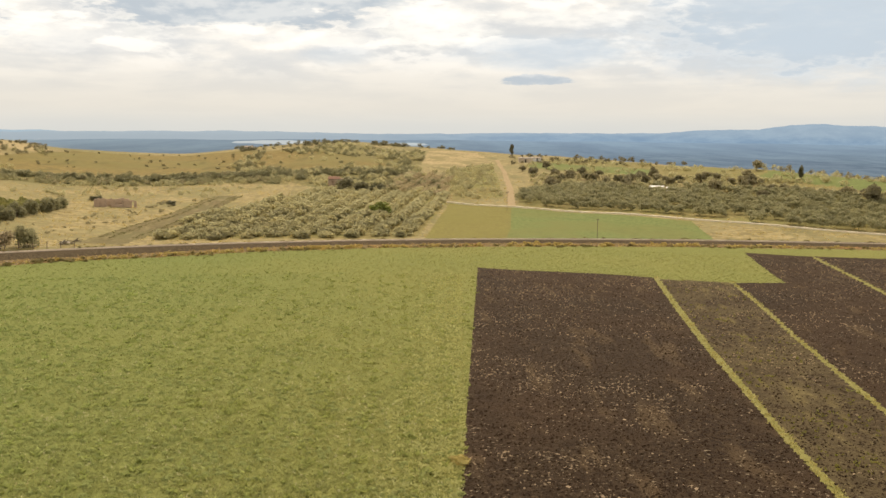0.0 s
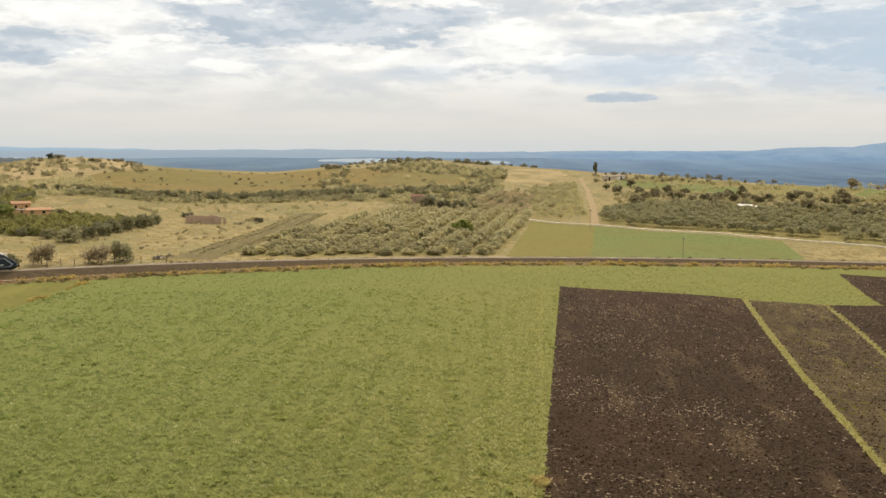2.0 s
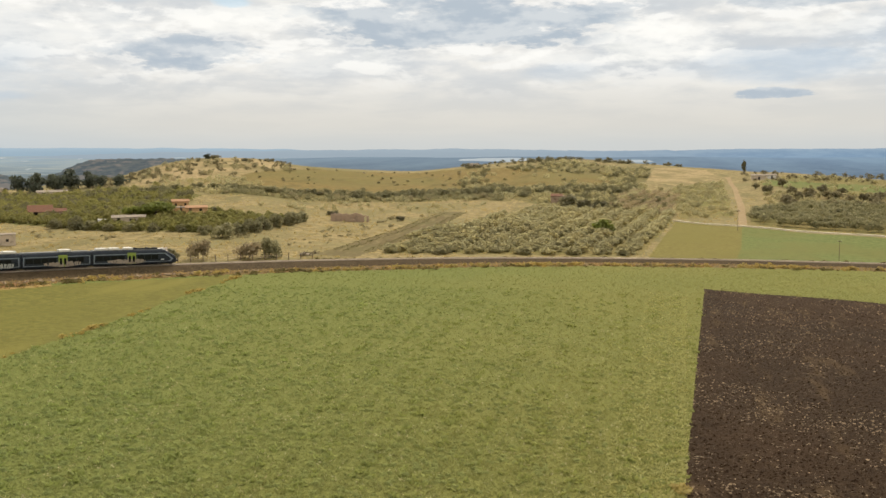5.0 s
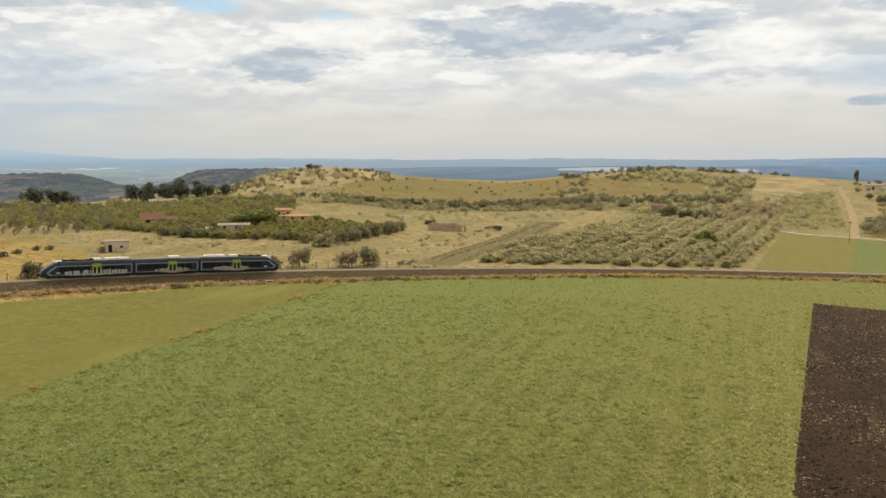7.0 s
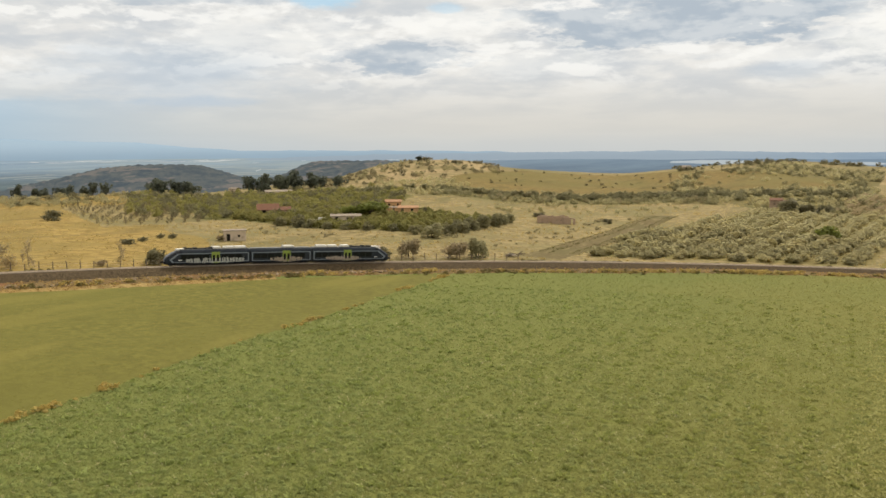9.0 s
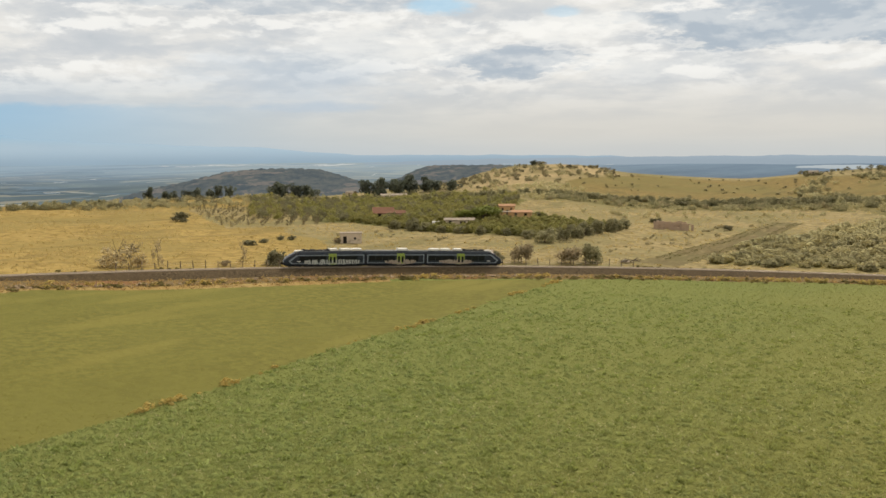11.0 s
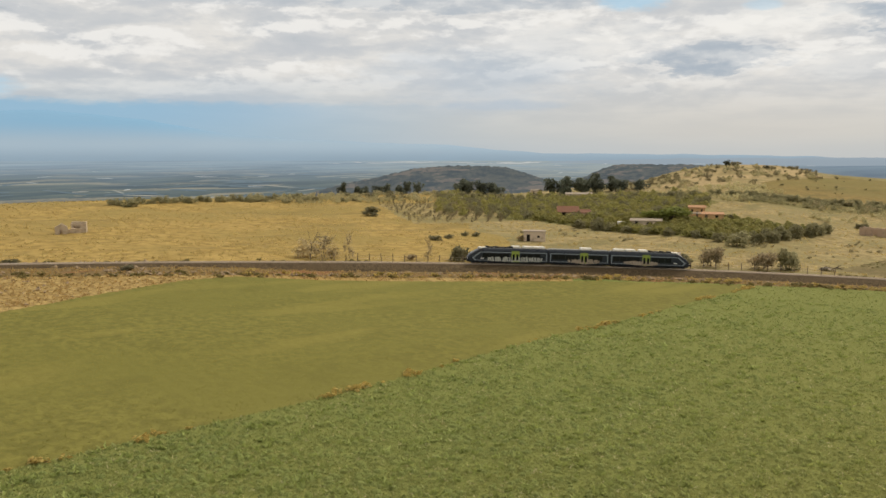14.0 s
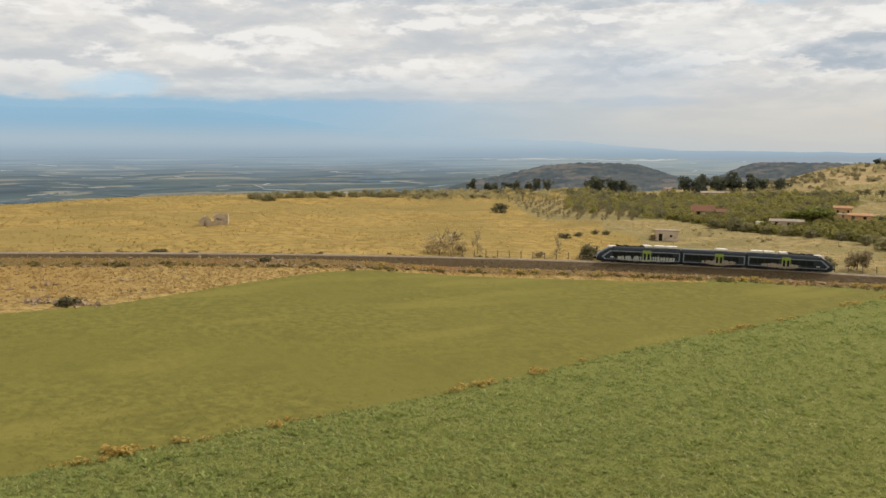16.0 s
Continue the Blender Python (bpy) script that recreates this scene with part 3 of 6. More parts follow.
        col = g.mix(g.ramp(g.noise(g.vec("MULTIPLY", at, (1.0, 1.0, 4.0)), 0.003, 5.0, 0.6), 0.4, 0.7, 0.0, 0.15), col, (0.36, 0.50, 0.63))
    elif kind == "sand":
        # sandy fields, painted hazier with distance
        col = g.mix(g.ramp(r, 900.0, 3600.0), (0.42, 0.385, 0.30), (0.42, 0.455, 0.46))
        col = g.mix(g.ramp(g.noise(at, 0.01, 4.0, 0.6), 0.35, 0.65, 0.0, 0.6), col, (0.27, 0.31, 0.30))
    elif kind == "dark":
        # dark strips, blued with distance by painted haze
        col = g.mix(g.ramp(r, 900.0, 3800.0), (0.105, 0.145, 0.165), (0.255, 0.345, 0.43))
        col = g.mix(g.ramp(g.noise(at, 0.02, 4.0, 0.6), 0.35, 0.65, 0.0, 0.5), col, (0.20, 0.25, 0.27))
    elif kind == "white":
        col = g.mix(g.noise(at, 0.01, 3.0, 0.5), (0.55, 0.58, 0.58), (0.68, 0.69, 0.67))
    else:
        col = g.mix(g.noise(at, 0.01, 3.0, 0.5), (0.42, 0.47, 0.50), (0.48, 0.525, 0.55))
    # mostly emission: the distance glows by itself, little of it lit by the sun
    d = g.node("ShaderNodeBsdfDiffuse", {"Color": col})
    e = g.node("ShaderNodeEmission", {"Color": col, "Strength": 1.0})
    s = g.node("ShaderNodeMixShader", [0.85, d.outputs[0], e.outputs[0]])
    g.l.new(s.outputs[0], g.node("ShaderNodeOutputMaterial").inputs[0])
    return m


def far_height(a, r):
    z = np.where(r < 1500, -62 + 7 * np.clip((r - 700) / 800, 0, 1), -55 + 30 * (np.maximum(r - 1500, 0) / 3100) ** 2)
    return z + 2.5 * wob(a * 6, r / 40, 9.0) * np.clip((r - 900) / 400, 0, 1) * (r < 4300)


def far_sheet(name, az, rr, top, mat, label, category):
    A, Rr = np.meshgrid(az, rr, indexing="ij")
    x, y = polar(A, Rr)
    z = top(A, Rr)
    n, m = A.shape
    ids = np.arange(n * m).reshape(n, m)
    f = np.stack([ids[:-1, :-1], ids[1:, :-1], ids[1:, 1:], ids[:-1, 1:]], -1).reshape(-1, 4)
    return tagged(new(name, mesh_of(name, np.stack([x, y, z], -1).reshape(-1, 3), f, mat, None, True)), label, category, kind="structure")


def ridge(az_pts, el_pts, depth, r0, rough=0.0):
    """Height of a range whose crest stands at r0, falling both ways over depth; crest in degrees above level."""
    def top(a, r):
        crest = 30 + r0 * np.tan(np.radians(np.interp(a, az_pts, el_pts) + 0.03 * wob(a, a, 0.9) + 0.015 * wob(a, a, 0.23)))
        base = far_height(a, r) - 4
        crest = crest + rough * (wob(a * 18, r / 9, 1.7) + 0.6 * wob(a * 47, r / 5, 2.9))
        w = np.clip(1 - np.abs(r - r0) / depth, 0, 1)
        return base + (crest - base) * w * w * (3 - 2 * w)
    return top


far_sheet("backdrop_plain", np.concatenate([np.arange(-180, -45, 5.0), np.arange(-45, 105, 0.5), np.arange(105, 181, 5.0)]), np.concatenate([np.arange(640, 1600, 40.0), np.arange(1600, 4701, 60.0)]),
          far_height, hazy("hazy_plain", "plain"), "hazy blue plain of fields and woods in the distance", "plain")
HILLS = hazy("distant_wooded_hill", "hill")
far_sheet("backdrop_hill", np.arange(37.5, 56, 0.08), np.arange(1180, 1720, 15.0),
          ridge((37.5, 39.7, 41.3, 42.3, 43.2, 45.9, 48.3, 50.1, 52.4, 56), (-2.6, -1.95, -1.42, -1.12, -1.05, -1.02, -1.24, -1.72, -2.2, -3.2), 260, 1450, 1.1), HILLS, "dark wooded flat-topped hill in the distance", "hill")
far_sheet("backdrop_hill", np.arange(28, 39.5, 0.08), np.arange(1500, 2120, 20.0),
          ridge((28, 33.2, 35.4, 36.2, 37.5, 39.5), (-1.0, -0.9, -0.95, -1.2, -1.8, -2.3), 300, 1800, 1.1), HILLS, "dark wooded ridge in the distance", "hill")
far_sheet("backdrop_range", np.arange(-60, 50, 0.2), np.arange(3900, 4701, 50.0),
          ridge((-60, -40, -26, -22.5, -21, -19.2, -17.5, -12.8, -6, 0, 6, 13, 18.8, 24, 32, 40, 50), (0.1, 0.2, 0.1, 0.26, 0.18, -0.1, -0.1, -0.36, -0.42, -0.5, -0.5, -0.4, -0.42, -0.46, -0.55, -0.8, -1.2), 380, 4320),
          hazy("haze_blue_range", "range"), "blue hazy mountain range on the horizon", "mountains")
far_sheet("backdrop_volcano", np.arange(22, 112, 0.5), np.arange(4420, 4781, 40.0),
          ridge((22, 24.4, 30.5, 40.0, 41.3, 43.2, 46, 50, 55.6, 59.7, 64.6, 69.7, 80.6, 112), (-0.5, -0.38, -0.30, -0.26, -0.14, 0.0, 0.30, 0.36, 0.60, 0.92, 1.75, 2.2, 2.1, 0.6), 330, 4760), hazy("haze_blue_volcano", "volcano"),
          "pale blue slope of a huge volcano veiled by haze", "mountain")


def far_fields(name, n, rng, az, rr, wide, deep, mat, label):
    """Long flat fields lying just over the distant plain, thrown at random."""
    a, r = az[0] + (az[1] - az[0]) * rng.random(n), rr[0] * (rr[1] / rr[0]) ** rng.random(n)
    w, d, skew = wide * (0.3 + 0.9 * rng.random(n)), deep * (0.4 + 0.9 * rng.random(n)), 0.9 * rng.normal(size=n)
    u = np.linspace(-1, 1, 7)
    A = a[:, None, None] + w[:, None, None] * u[None, :, None] + np.zeros((1, 1, 2))
    R = r[:, None, None] + d[:, None, None] * (skew[:, None, None] * u[None, :, None] + np.array([-0.5, 0.5])[None, None] * (1 - 0.5 * np.abs(u))[None, :, None])
    x, y = polar(A, R)
    ids = np.arange(n * 14).reshape(n, 7, 2)
    f = np.stack([ids[:, :-1, 0], ids[:, 1:, 0], ids[:, 1:, 1], ids[:, :-1, 1]], -1).reshape(-1, 4)[:, ::-1]
    tagged(new(name, mesh_of(name, np.stack([x, y, far_height(A, R) + 2.2], -1).reshape(-1, 3), f, mat)), label, "fields", kind="structure")


FRNG = np.random.default_rng(31)
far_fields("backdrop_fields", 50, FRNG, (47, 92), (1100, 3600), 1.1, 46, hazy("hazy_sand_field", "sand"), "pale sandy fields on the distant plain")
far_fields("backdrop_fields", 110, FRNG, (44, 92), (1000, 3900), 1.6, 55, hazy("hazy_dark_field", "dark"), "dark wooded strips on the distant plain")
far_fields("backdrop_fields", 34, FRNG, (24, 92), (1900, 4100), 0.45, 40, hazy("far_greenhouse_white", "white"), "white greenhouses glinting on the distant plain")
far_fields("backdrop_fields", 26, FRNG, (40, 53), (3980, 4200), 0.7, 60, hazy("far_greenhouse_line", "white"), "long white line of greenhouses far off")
# pale grey glow put into the water's colour
LAKE = hazy("pale_glowing_lake", "lake")
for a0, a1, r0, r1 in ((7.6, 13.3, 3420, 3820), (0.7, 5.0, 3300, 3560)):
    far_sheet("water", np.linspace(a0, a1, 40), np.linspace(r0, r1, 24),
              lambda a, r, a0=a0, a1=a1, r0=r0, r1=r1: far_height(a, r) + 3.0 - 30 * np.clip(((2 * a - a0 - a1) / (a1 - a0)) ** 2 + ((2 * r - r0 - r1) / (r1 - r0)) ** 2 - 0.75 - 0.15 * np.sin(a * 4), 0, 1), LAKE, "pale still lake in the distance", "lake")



# ---- railway ----
TRACK_AZ = np.arange(-40, 97, 0.25)


def track_frame(a):
    """Places, tops and sideways vectors (away from the camera) along the middle line."""
    r = rail_r(a)
    x, y = polar(a, r)
    tx, ty = np.gradient(x), np.gradient(y)
    ln = np.hypot(tx, ty)
    return x, y, rail_z(a), ty / ln, -tx / ln


def sweep(name, section, mat, label, category):
    """A strip along the track with the given cross-section (sideways, up)."""
    x, y, z, nx, ny = track_frame(TRACK_AZ)
    flip = np.sign(nx * x + ny * y)
    nx, ny = nx * flip, ny * flip
    rows = [np.stack([x + nx * s, y + ny * s, z + h], -1) for s, h in section]
    v = np.stack(rows, 1)
    n, m = v.shape[:2]
    ids = np.arange(n * m).reshape(n, m)
    f = np.stack([ids[:-1, :-1], ids[1:, :-1], ids[1:, 1:], ids[:-1, 1:]], -1).reshape(-1, 4)[:, ::-1]
    return tagged(new(name, mesh_of(name, v.reshape(-1, 3), f, mat)), label, category, kind="structure")


sweep("track_bed", [(-5.2, -1.3), (-3.6, -0.62), (-2.0, -0.05), (-1.0, 0.02), (1.0, 0.02), (2.0, -0.05), (3.4, -0.75)], BALLAST, "rusty brown stone ballast bed of a single railway line", "railway")
for side in (-0.75, 0.75):
    sweep("rail", [(side - 0.07, 0.02), (side - 0.04, 0.20), (side + 0.04, 0.20), (side + 0.07, 0.02)], RAIL_STEEL, "worn shiny steel rail on concrete sleepers", "rail")


def build_sleepers():
    a = np.arange(-40, 96.5, 0.172)
    x, y, z, nx, ny = track_frame(a)
    v, f = [], []
    box = np.array([(i, j, k) for i in (-1.25, 1.25) for j in (-0.13, 0.13) for k in (-0.05, 0.09)])
    quads = np.array([(0, 1, 3, 2), (4, 6, 7, 5), (0, 4, 5, 1), (2, 3, 7, 6), (1, 5, 7, 3)])
    pts = np.stack([x[:, None] + nx[:, None] * box[:, 0] - ny[:, None] * box[:, 1], y[:, None] + ny[:, None] * box[:, 0] + nx[:, None] * box[:, 1], z[:, None] + box[:, 2]], -1)
    f = (np.arange(len(a))[:, None, None] * 8 + quads).reshape(-1, 4)
    tagged(new("sleepers", mesh_of("sleepers", pts.reshape(-1, 3), f, plain("dusty_sleeper_concrete", (0.225, 0.175, 0.122), 0.9))), "dusty concrete railway sleepers in brown ballast", "sleepers", kind="stuff")


build_sleepers()


# ---- foliage building ----
RNG = np.random.default_rng(7)


def leaf_cloud(rng, lobes, n, size, flat=1.0, core=0.72):
    """n small diamond leaves spread over lobes (x, y, z, radius): vertices and faces."""
    lobes = np.asarray(lobes, float)
    w = lobes[:, 3] ** 2
    pick = rng.choice(len(lobes), n, p=w / w.sum())
    d = rng.normal(size=(n, 3))
    d[:, 2] += 0.25
    d /= np.linalg.norm(d, axis=1)[:, None]
    rad = lobes[pick, 3] * (core + (1.06 - core) * rng.random(n))
    c = lobes[pick, :3] + d * rad[:, None] * np.array([1, 1, flat])
    t = np.cross(d, rng.normal(size=(n, 3)))
    t /= np.linalg.norm(t, axis=1)[:, None]
    b = np.cross(d, t) + 0.55 * rng.normal(size=(n, 3))
    s = size * (0.6 + 0.8 * rng.random(n))[:, None]
    v = np.stack([c + t * s, c + b * s * 0.75, c - t * s, c - b * s * 0.75], 1)
    return v.reshape(-1, 3), np.arange(n * 4).reshape(-1, 4)


def crown_lobes(rng, kind):
    """Lobes of a crown of about unit height and width, its foot at z = 0."""
    if kind == "olive":
        n = 11
        a = rng.random(n) * 6.28
        q = 0.34 * np.sqrt(rng.random(n))
        return [(q[i] * math.cos(a[i]), q[i] * math.sin(a[i]), 0.34 + 0.42 * rng.random() * (1.1 - q[i]), 0.15 + 0.10 * rng.random()) for i in range(n)]
    if kind == "bush":
        n = 13
        a = rng.random(n) * 6.28
        q = 0.36 * np.sqrt(rng.random(n))
        return [(q[i] * math.cos(a[i]), q[i] * math.sin(a[i]), 0.09 + 0.68 * rng.random() * (1 - 1.2 * q[i]), 0.15 + 0.11 * rng.random()) for i in range(n)]
    if kind == "cypress":
        return [(0.03 * rng.normal(), 0.03 * rng.normal(), 0.10 + 0.09 * i, 0.24 * math.sin(math.pi * (0.12 + 0.84 * i / 9)) ** 0.7 * (0.9 + 0.2 * rng.random())) for i in range(10)]
    if kind == "pine":
        return [(0.20 * rng.normal(), 0.20 * rng.normal(), 0.16 + 0.66 * rng.random(), 0.16 + 0.11 * rng.random()) for _ in range(15)]
    return [(0.20 * rng.normal(), 0.20 * rng.normal(), 0.12 + 0.7 * rng.random(), 0.20) for _ in range(16)]


def trunk_mesh(name, rng, top, thick, limbs=4, reach=0.28):
    """A tapered, slightly bent trunk that forks into limbs; unit height."""
    bm = bmesh.new()

    def limb(p, q, r0, r1):
        p, q = Vector(p), Vector(q)
        d = (q - p).normalized()
        s = d.orthogonal().normalized()
        o = d.cross(s)
        rings = []
        for at, r in ((p, r0), (p.lerp(q, 0.5) + s * r0 * 0.5, (r0 + r1) / 2), (q, r1)):
            rings.append([bm.verts.new(at + (s * math.cos(k * 1.0472) + o * math.sin(k * 1.0472)) * r) for k in range(6)])
        for u, w in zip(rings, rings[1:]):
            for k in range(6):
                bm.faces.new((u[k], u[(k + 1) % 6], w[(k + 1) % 6], w[k]))
        bm.faces.new(rings[-1])

    fork = (0.03 * rng.normal(), 0.03 * rng.normal(), top * 0.5)
    limb((0, 0, -0.06), fork, thick, thick * 0.7)
    for i in range(limbs):
        a = 6.28 * (i + rng.random() * 0.6) / limbs
        limb(fork, (reach * math.cos(a), reach * math.sin(a), top * (0.85 + 0.25 * rng.random())), thick * 0.55, thick * 0.2)
    me = bpy.data.meshes.new(name)
    bm.normal_update()
    bm.to_mesh(me)
    bm.free()
    me.materials.append(BARK)
    return me


class Plant:
    """A kind of tree or shrub with several grown shapes that its specimens share."""

    def __init__(self, name, kind, leaf, label, category, group, leaves=230, size=0.085, shapes=4, top=0.55, thick=0.045, seed=1, core=0.55):
        rng = np.random.default_rng(seed)
        self.name, self.label, self.category, self.group, self.leaf = name, label, category, group, leaf
        self.clouds = [leaf_cloud(rng, crown_lobes(rng, kind), leaves, size, 1.0, core) for _ in range(shapes)]
        self.crowns = [mesh_of("crown", v, f, leaf) for v, f in self.clouds]
        self.trunks = [trunk_mesh("trunk", rng, top, thick) for _ in range(shapes)]
        self.rng = rng

    def grow(self, x, y, wide, high, label="", sink=0.05):
        """One plant as a thing of its own, on the ground at (x, y)."""
        i = int(self.rng.integers(len(self.crowns)))
        root = new(self.name)
        root.empty_display_size = 0.3
        for nm, me in (("trunk", self.trunks[i]), ("crown", self.crowns[i])):
            ob = new(nm, me)
            ob.parent = root
        root.matrix_basis = Matrix.Translation((x, y, float(height(x, y)) - sink)) @ Matrix.Rotation(float(self.rng.random() * 6.28), 4, "Z") @ Matrix.Diagonal((wide, wide, high, 1))
        return tagged(root, label or self.label, self.category, self.group)

    def mass(self, name, xs, ys, wide, high, label, thin=1.0):
        """Many plants, past counting, joined into one object."""
        n = len(xs)
        if n == 0:
            return
        zs = height(xs, ys)
        V, F, base = [], [], 0
        rng = self.rng
        for i in range(n):
            v, f = self.clouds[int(rng.integers(len(self.clouds)))]
            k = max(12, int(len(f) * thin)) * 4
            v = v[:k]
            a = rng.random() * 6.28
            c, s = math.cos(a), math.sin(a)
            p = np.stack([(v[:, 0] * c - v[:, 1] * s) * wide[i] + xs[i], (v[:, 0] * s + v[:, 1] * c) * wide[i] + ys[i], v[:, 2] * high[i] + zs[i] - 0.1], -1)
            V.append(p)
            F.append(f[:k // 4] + base)
            base += len(p)
        return tagged(new(name, mesh_of(name, np.concatenate(V), np.concatenate(F), self.leaf)), label, self.category, kind="stuff")


def rows_in(poly, spacing, turn, jitter, rng, along=None):
    """Places in rows through a polygon: spacing between rows, turn of the rows in degrees."""
    xs = [p[0] for p in poly]
    ys = [p[1] for p in poly]
    cx, cy, ext = (min(xs) + max(xs)) / 2, (min(ys) + max(ys)) / 2, math.hypot(max(xs) - min(xs), max(ys) - min(ys)) / 2
    u, v = np.meshgrid(np.arange(-ext, ext, along or spacing), np.arange(-ext, ext, spacing))
    u, v = u.ravel() + rng.normal(size=u.size) * jitter, v.ravel() + rng.normal(size=v.size) * jitter
    c, s = math.cos(radians(turn)), math.sin(radians(turn))
    x, y = cx + u * c - v * s, cy + u * s + v * c
    k = inside(poly, x, y)
    return x[k], y[k]


def scatter(poly, n, rng):
    xs = [p[0] for p in poly]
    ys = [p[1] for p in poly]
    x, y = min(xs) + rng.random(n * 5) * (max(xs) - min(xs)), min(ys) + rng.random(n * 5) * (max(ys) - min(ys))
    k = np.flatnonzero(inside(poly, x, y))[:n]
    return x[k], y[k]


def clear_of(x, y, spots):
    """Keep places away from buildings: spots of (x, y, radius)."""
    ok = np.ones(len(x), bool)
    for sx, sy, sr in spots:
        ok &= np.hypot(x - sx, y - sy) > sr
    return x[ok], y[ok]


# ---- made-up meshes ----


def box(bm, x0, x1, y0, y1, z0, z1, bevel=0.0):
    geo = bmesh.ops.create_cube(bm, size=1.0)["verts"]
    for v in geo:
        v.co = Vector(((x0 + x1) / 2 + v.co.x * (x1 - x0), (y0 + y1) / 2 + v.co.y * (y1 - y0), (z0 + z1) / 2 + v.co.z * (z1 - z0)))
    if bevel:
        es = list({e for v in geo for e in v.link_edges})
        bmesh.ops.bevel(bm, geom=es, offset=bevel, segments=2, affect="EDGES")
    return bm


def wall_with_holes(bm, length, high, thick, holes, y=0.0, ragged=0.0, rng=None):
    """A wall along x from 0 to length at y, with openings (x0, x1, z0, z1) right through; ragged: how uneven its top is."""
    cuts = sorted({0.0, length, *[h[0] for h in holes], *[h[1] for h in holes], *([i * 0.8 for i in range(1, int(length / 0.8))] if ragged else [])})
    for x0, x1 in zip(cuts, cuts[1:]):
        if x1 - x0 < 0.02:
            continue
        top = high - (ragged * rng.random() if ragged else 0)
        hole = [h for h in holes if h[0] <= x0 + 1e-6 and h[1] >= x1 - 1e-6]
        if not hole:
            box(bm, x0, x1, y, y + thick, -0.4, top)
        else:
            h = hole[0]
            if h[2] > 0.05:
                box(bm, x0, x1, y, y + thick, -0.4, h[2])
            if top > h[3] + 0.05:
                box(bm, x0, x1, y, y + thick, h[3], top)
    return bm


def site(name, x, y, turn, label, category, group=""):
    """An empty at a building's base; its parts use metres from its near left corner... centred on the site."""
    root = new(name)
    root.matrix_basis = pose(x, y, float(height(x, y)), 0, 0, turn)
    return tagged(root, label, category, group)


def shell(root, w, d, h, wall, front=(), back=(), ragged=0.0, rng=None, thick=0.35):
    """Four walls with openings, centred on the root; the front faces -y."""
    for nm, length, holes, m in (("wall", w, front, pose(-w / 2, -d / 2, 0)), ("wall", w, back, pose(w / 2, d / 2, 0, 0, 0, 180)),
                                 ("wall", d - 2 * thick, (), pose(-w / 2, d / 2 - thick, 0, 0, 0, -90)), ("wall", d - 2 * thick, (), pose(w / 2, -d / 2 + thick, 0, 0, 0, 90))):
        ob = part(nm, wall_with_holes(bmesh.new(), length, h, thick, list(holes), 0.0, ragged, rng), wall, root)
        ob.matrix_basis = m


def roof_slab(root, w, d, z, rise, mat, over=0.3, thick=0.16, gable=False, name="roof", y=0.0, x=0.0):
    """A lean-to or gabled roof with thickness; rows of tiles as raised ribs."""
    bm = bmesh.new()
    x0, x1, y0, y1 = x - w / 2 - over, x + w / 2 + over, y - d / 2 - over, y + d / 2 + over
    ym = (y0 + y1) / 2
    planes = [((y0, z), (ym, z + rise)), ((ym, z + rise), (y1, z))] if gable else [((y0, z), (y1, z + rise))]
    for (ya, za), (yb, zb) in planes:
        n = max(2, int((x1 - x0) / 0.5))
        for i in range(n):
            xa, xb = x0 + (x1 - x0) * i / n, x0 + (x1 - x0) * (i + 0.82) / n
            for xs, xe, lift in ((xa, xb, 0.06), (xb, x0 + (x1 - x0) * (i + 1) / n, 0.0)):
                q = [bm.verts.new((px, py, pz + dz)) for px, py, pz in ((xs, ya, za), (xe, ya, za), (xe, yb, zb), (xs, yb, zb)) for dz in (-thick, lift)]
                for f in ((0, 2, 4, 6), (1, 7, 5, 3), (0, 1, 3, 2), (2, 3, 5, 4), (4, 5, 7, 6), (6, 7, 1, 0)):
                    bm.faces.new([q[k] for k in f])
    return part(name, bm, mat, root)


# ---- buildings beyond the railway ----
BRNG = random.Random(4)


def opening(root, name, x, y, z0, z1, w, mat=None, turn=0):
    """A door leaf or window pane set back in its opening; by default a black sheet painting the shade inside."""
    ob = part(name, box(bmesh.new(), x - w / 2, x + w / 2, y, y + 0.06, z0, z1), mat or SHADE, root)
    return ob


def ruin_house():
    root = site("ruined_farmhouse", -114.6, 309.5, 20, "roofless rubble stone farmhouse ruin in a dry meadow", "ruin")
    shell(root, 11.4, 5.0, 2.9, STONE, [(1.6, 2.4, 0.8, 1.9), (4.2, 5.3, 0.0, 2.1), (8.0, 9.0, 0.8, 1.9)], [(5, 6, 0.8, 1.9)], 0.7, BRNG, 0.5)
    ob = part("inner_wall", wall_with_holes(bmesh.new(), 3.9, 2.5, 0.4, [], 0.0, 0.7, BRNG), STONE, root)
    ob.matrix_basis = pose(2.0, -1.9, 0, 0, 0, 90)
    annex = part("annex", wall_with_holes(bmesh.new(), 2.4, 2.2, 0.5, [(0.8, 1.5, 0.0, 1.7)], 0.0, 0.5, BRNG), STONE, root)
    annex.matrix_basis = pose(5.7, -2.4, 0)


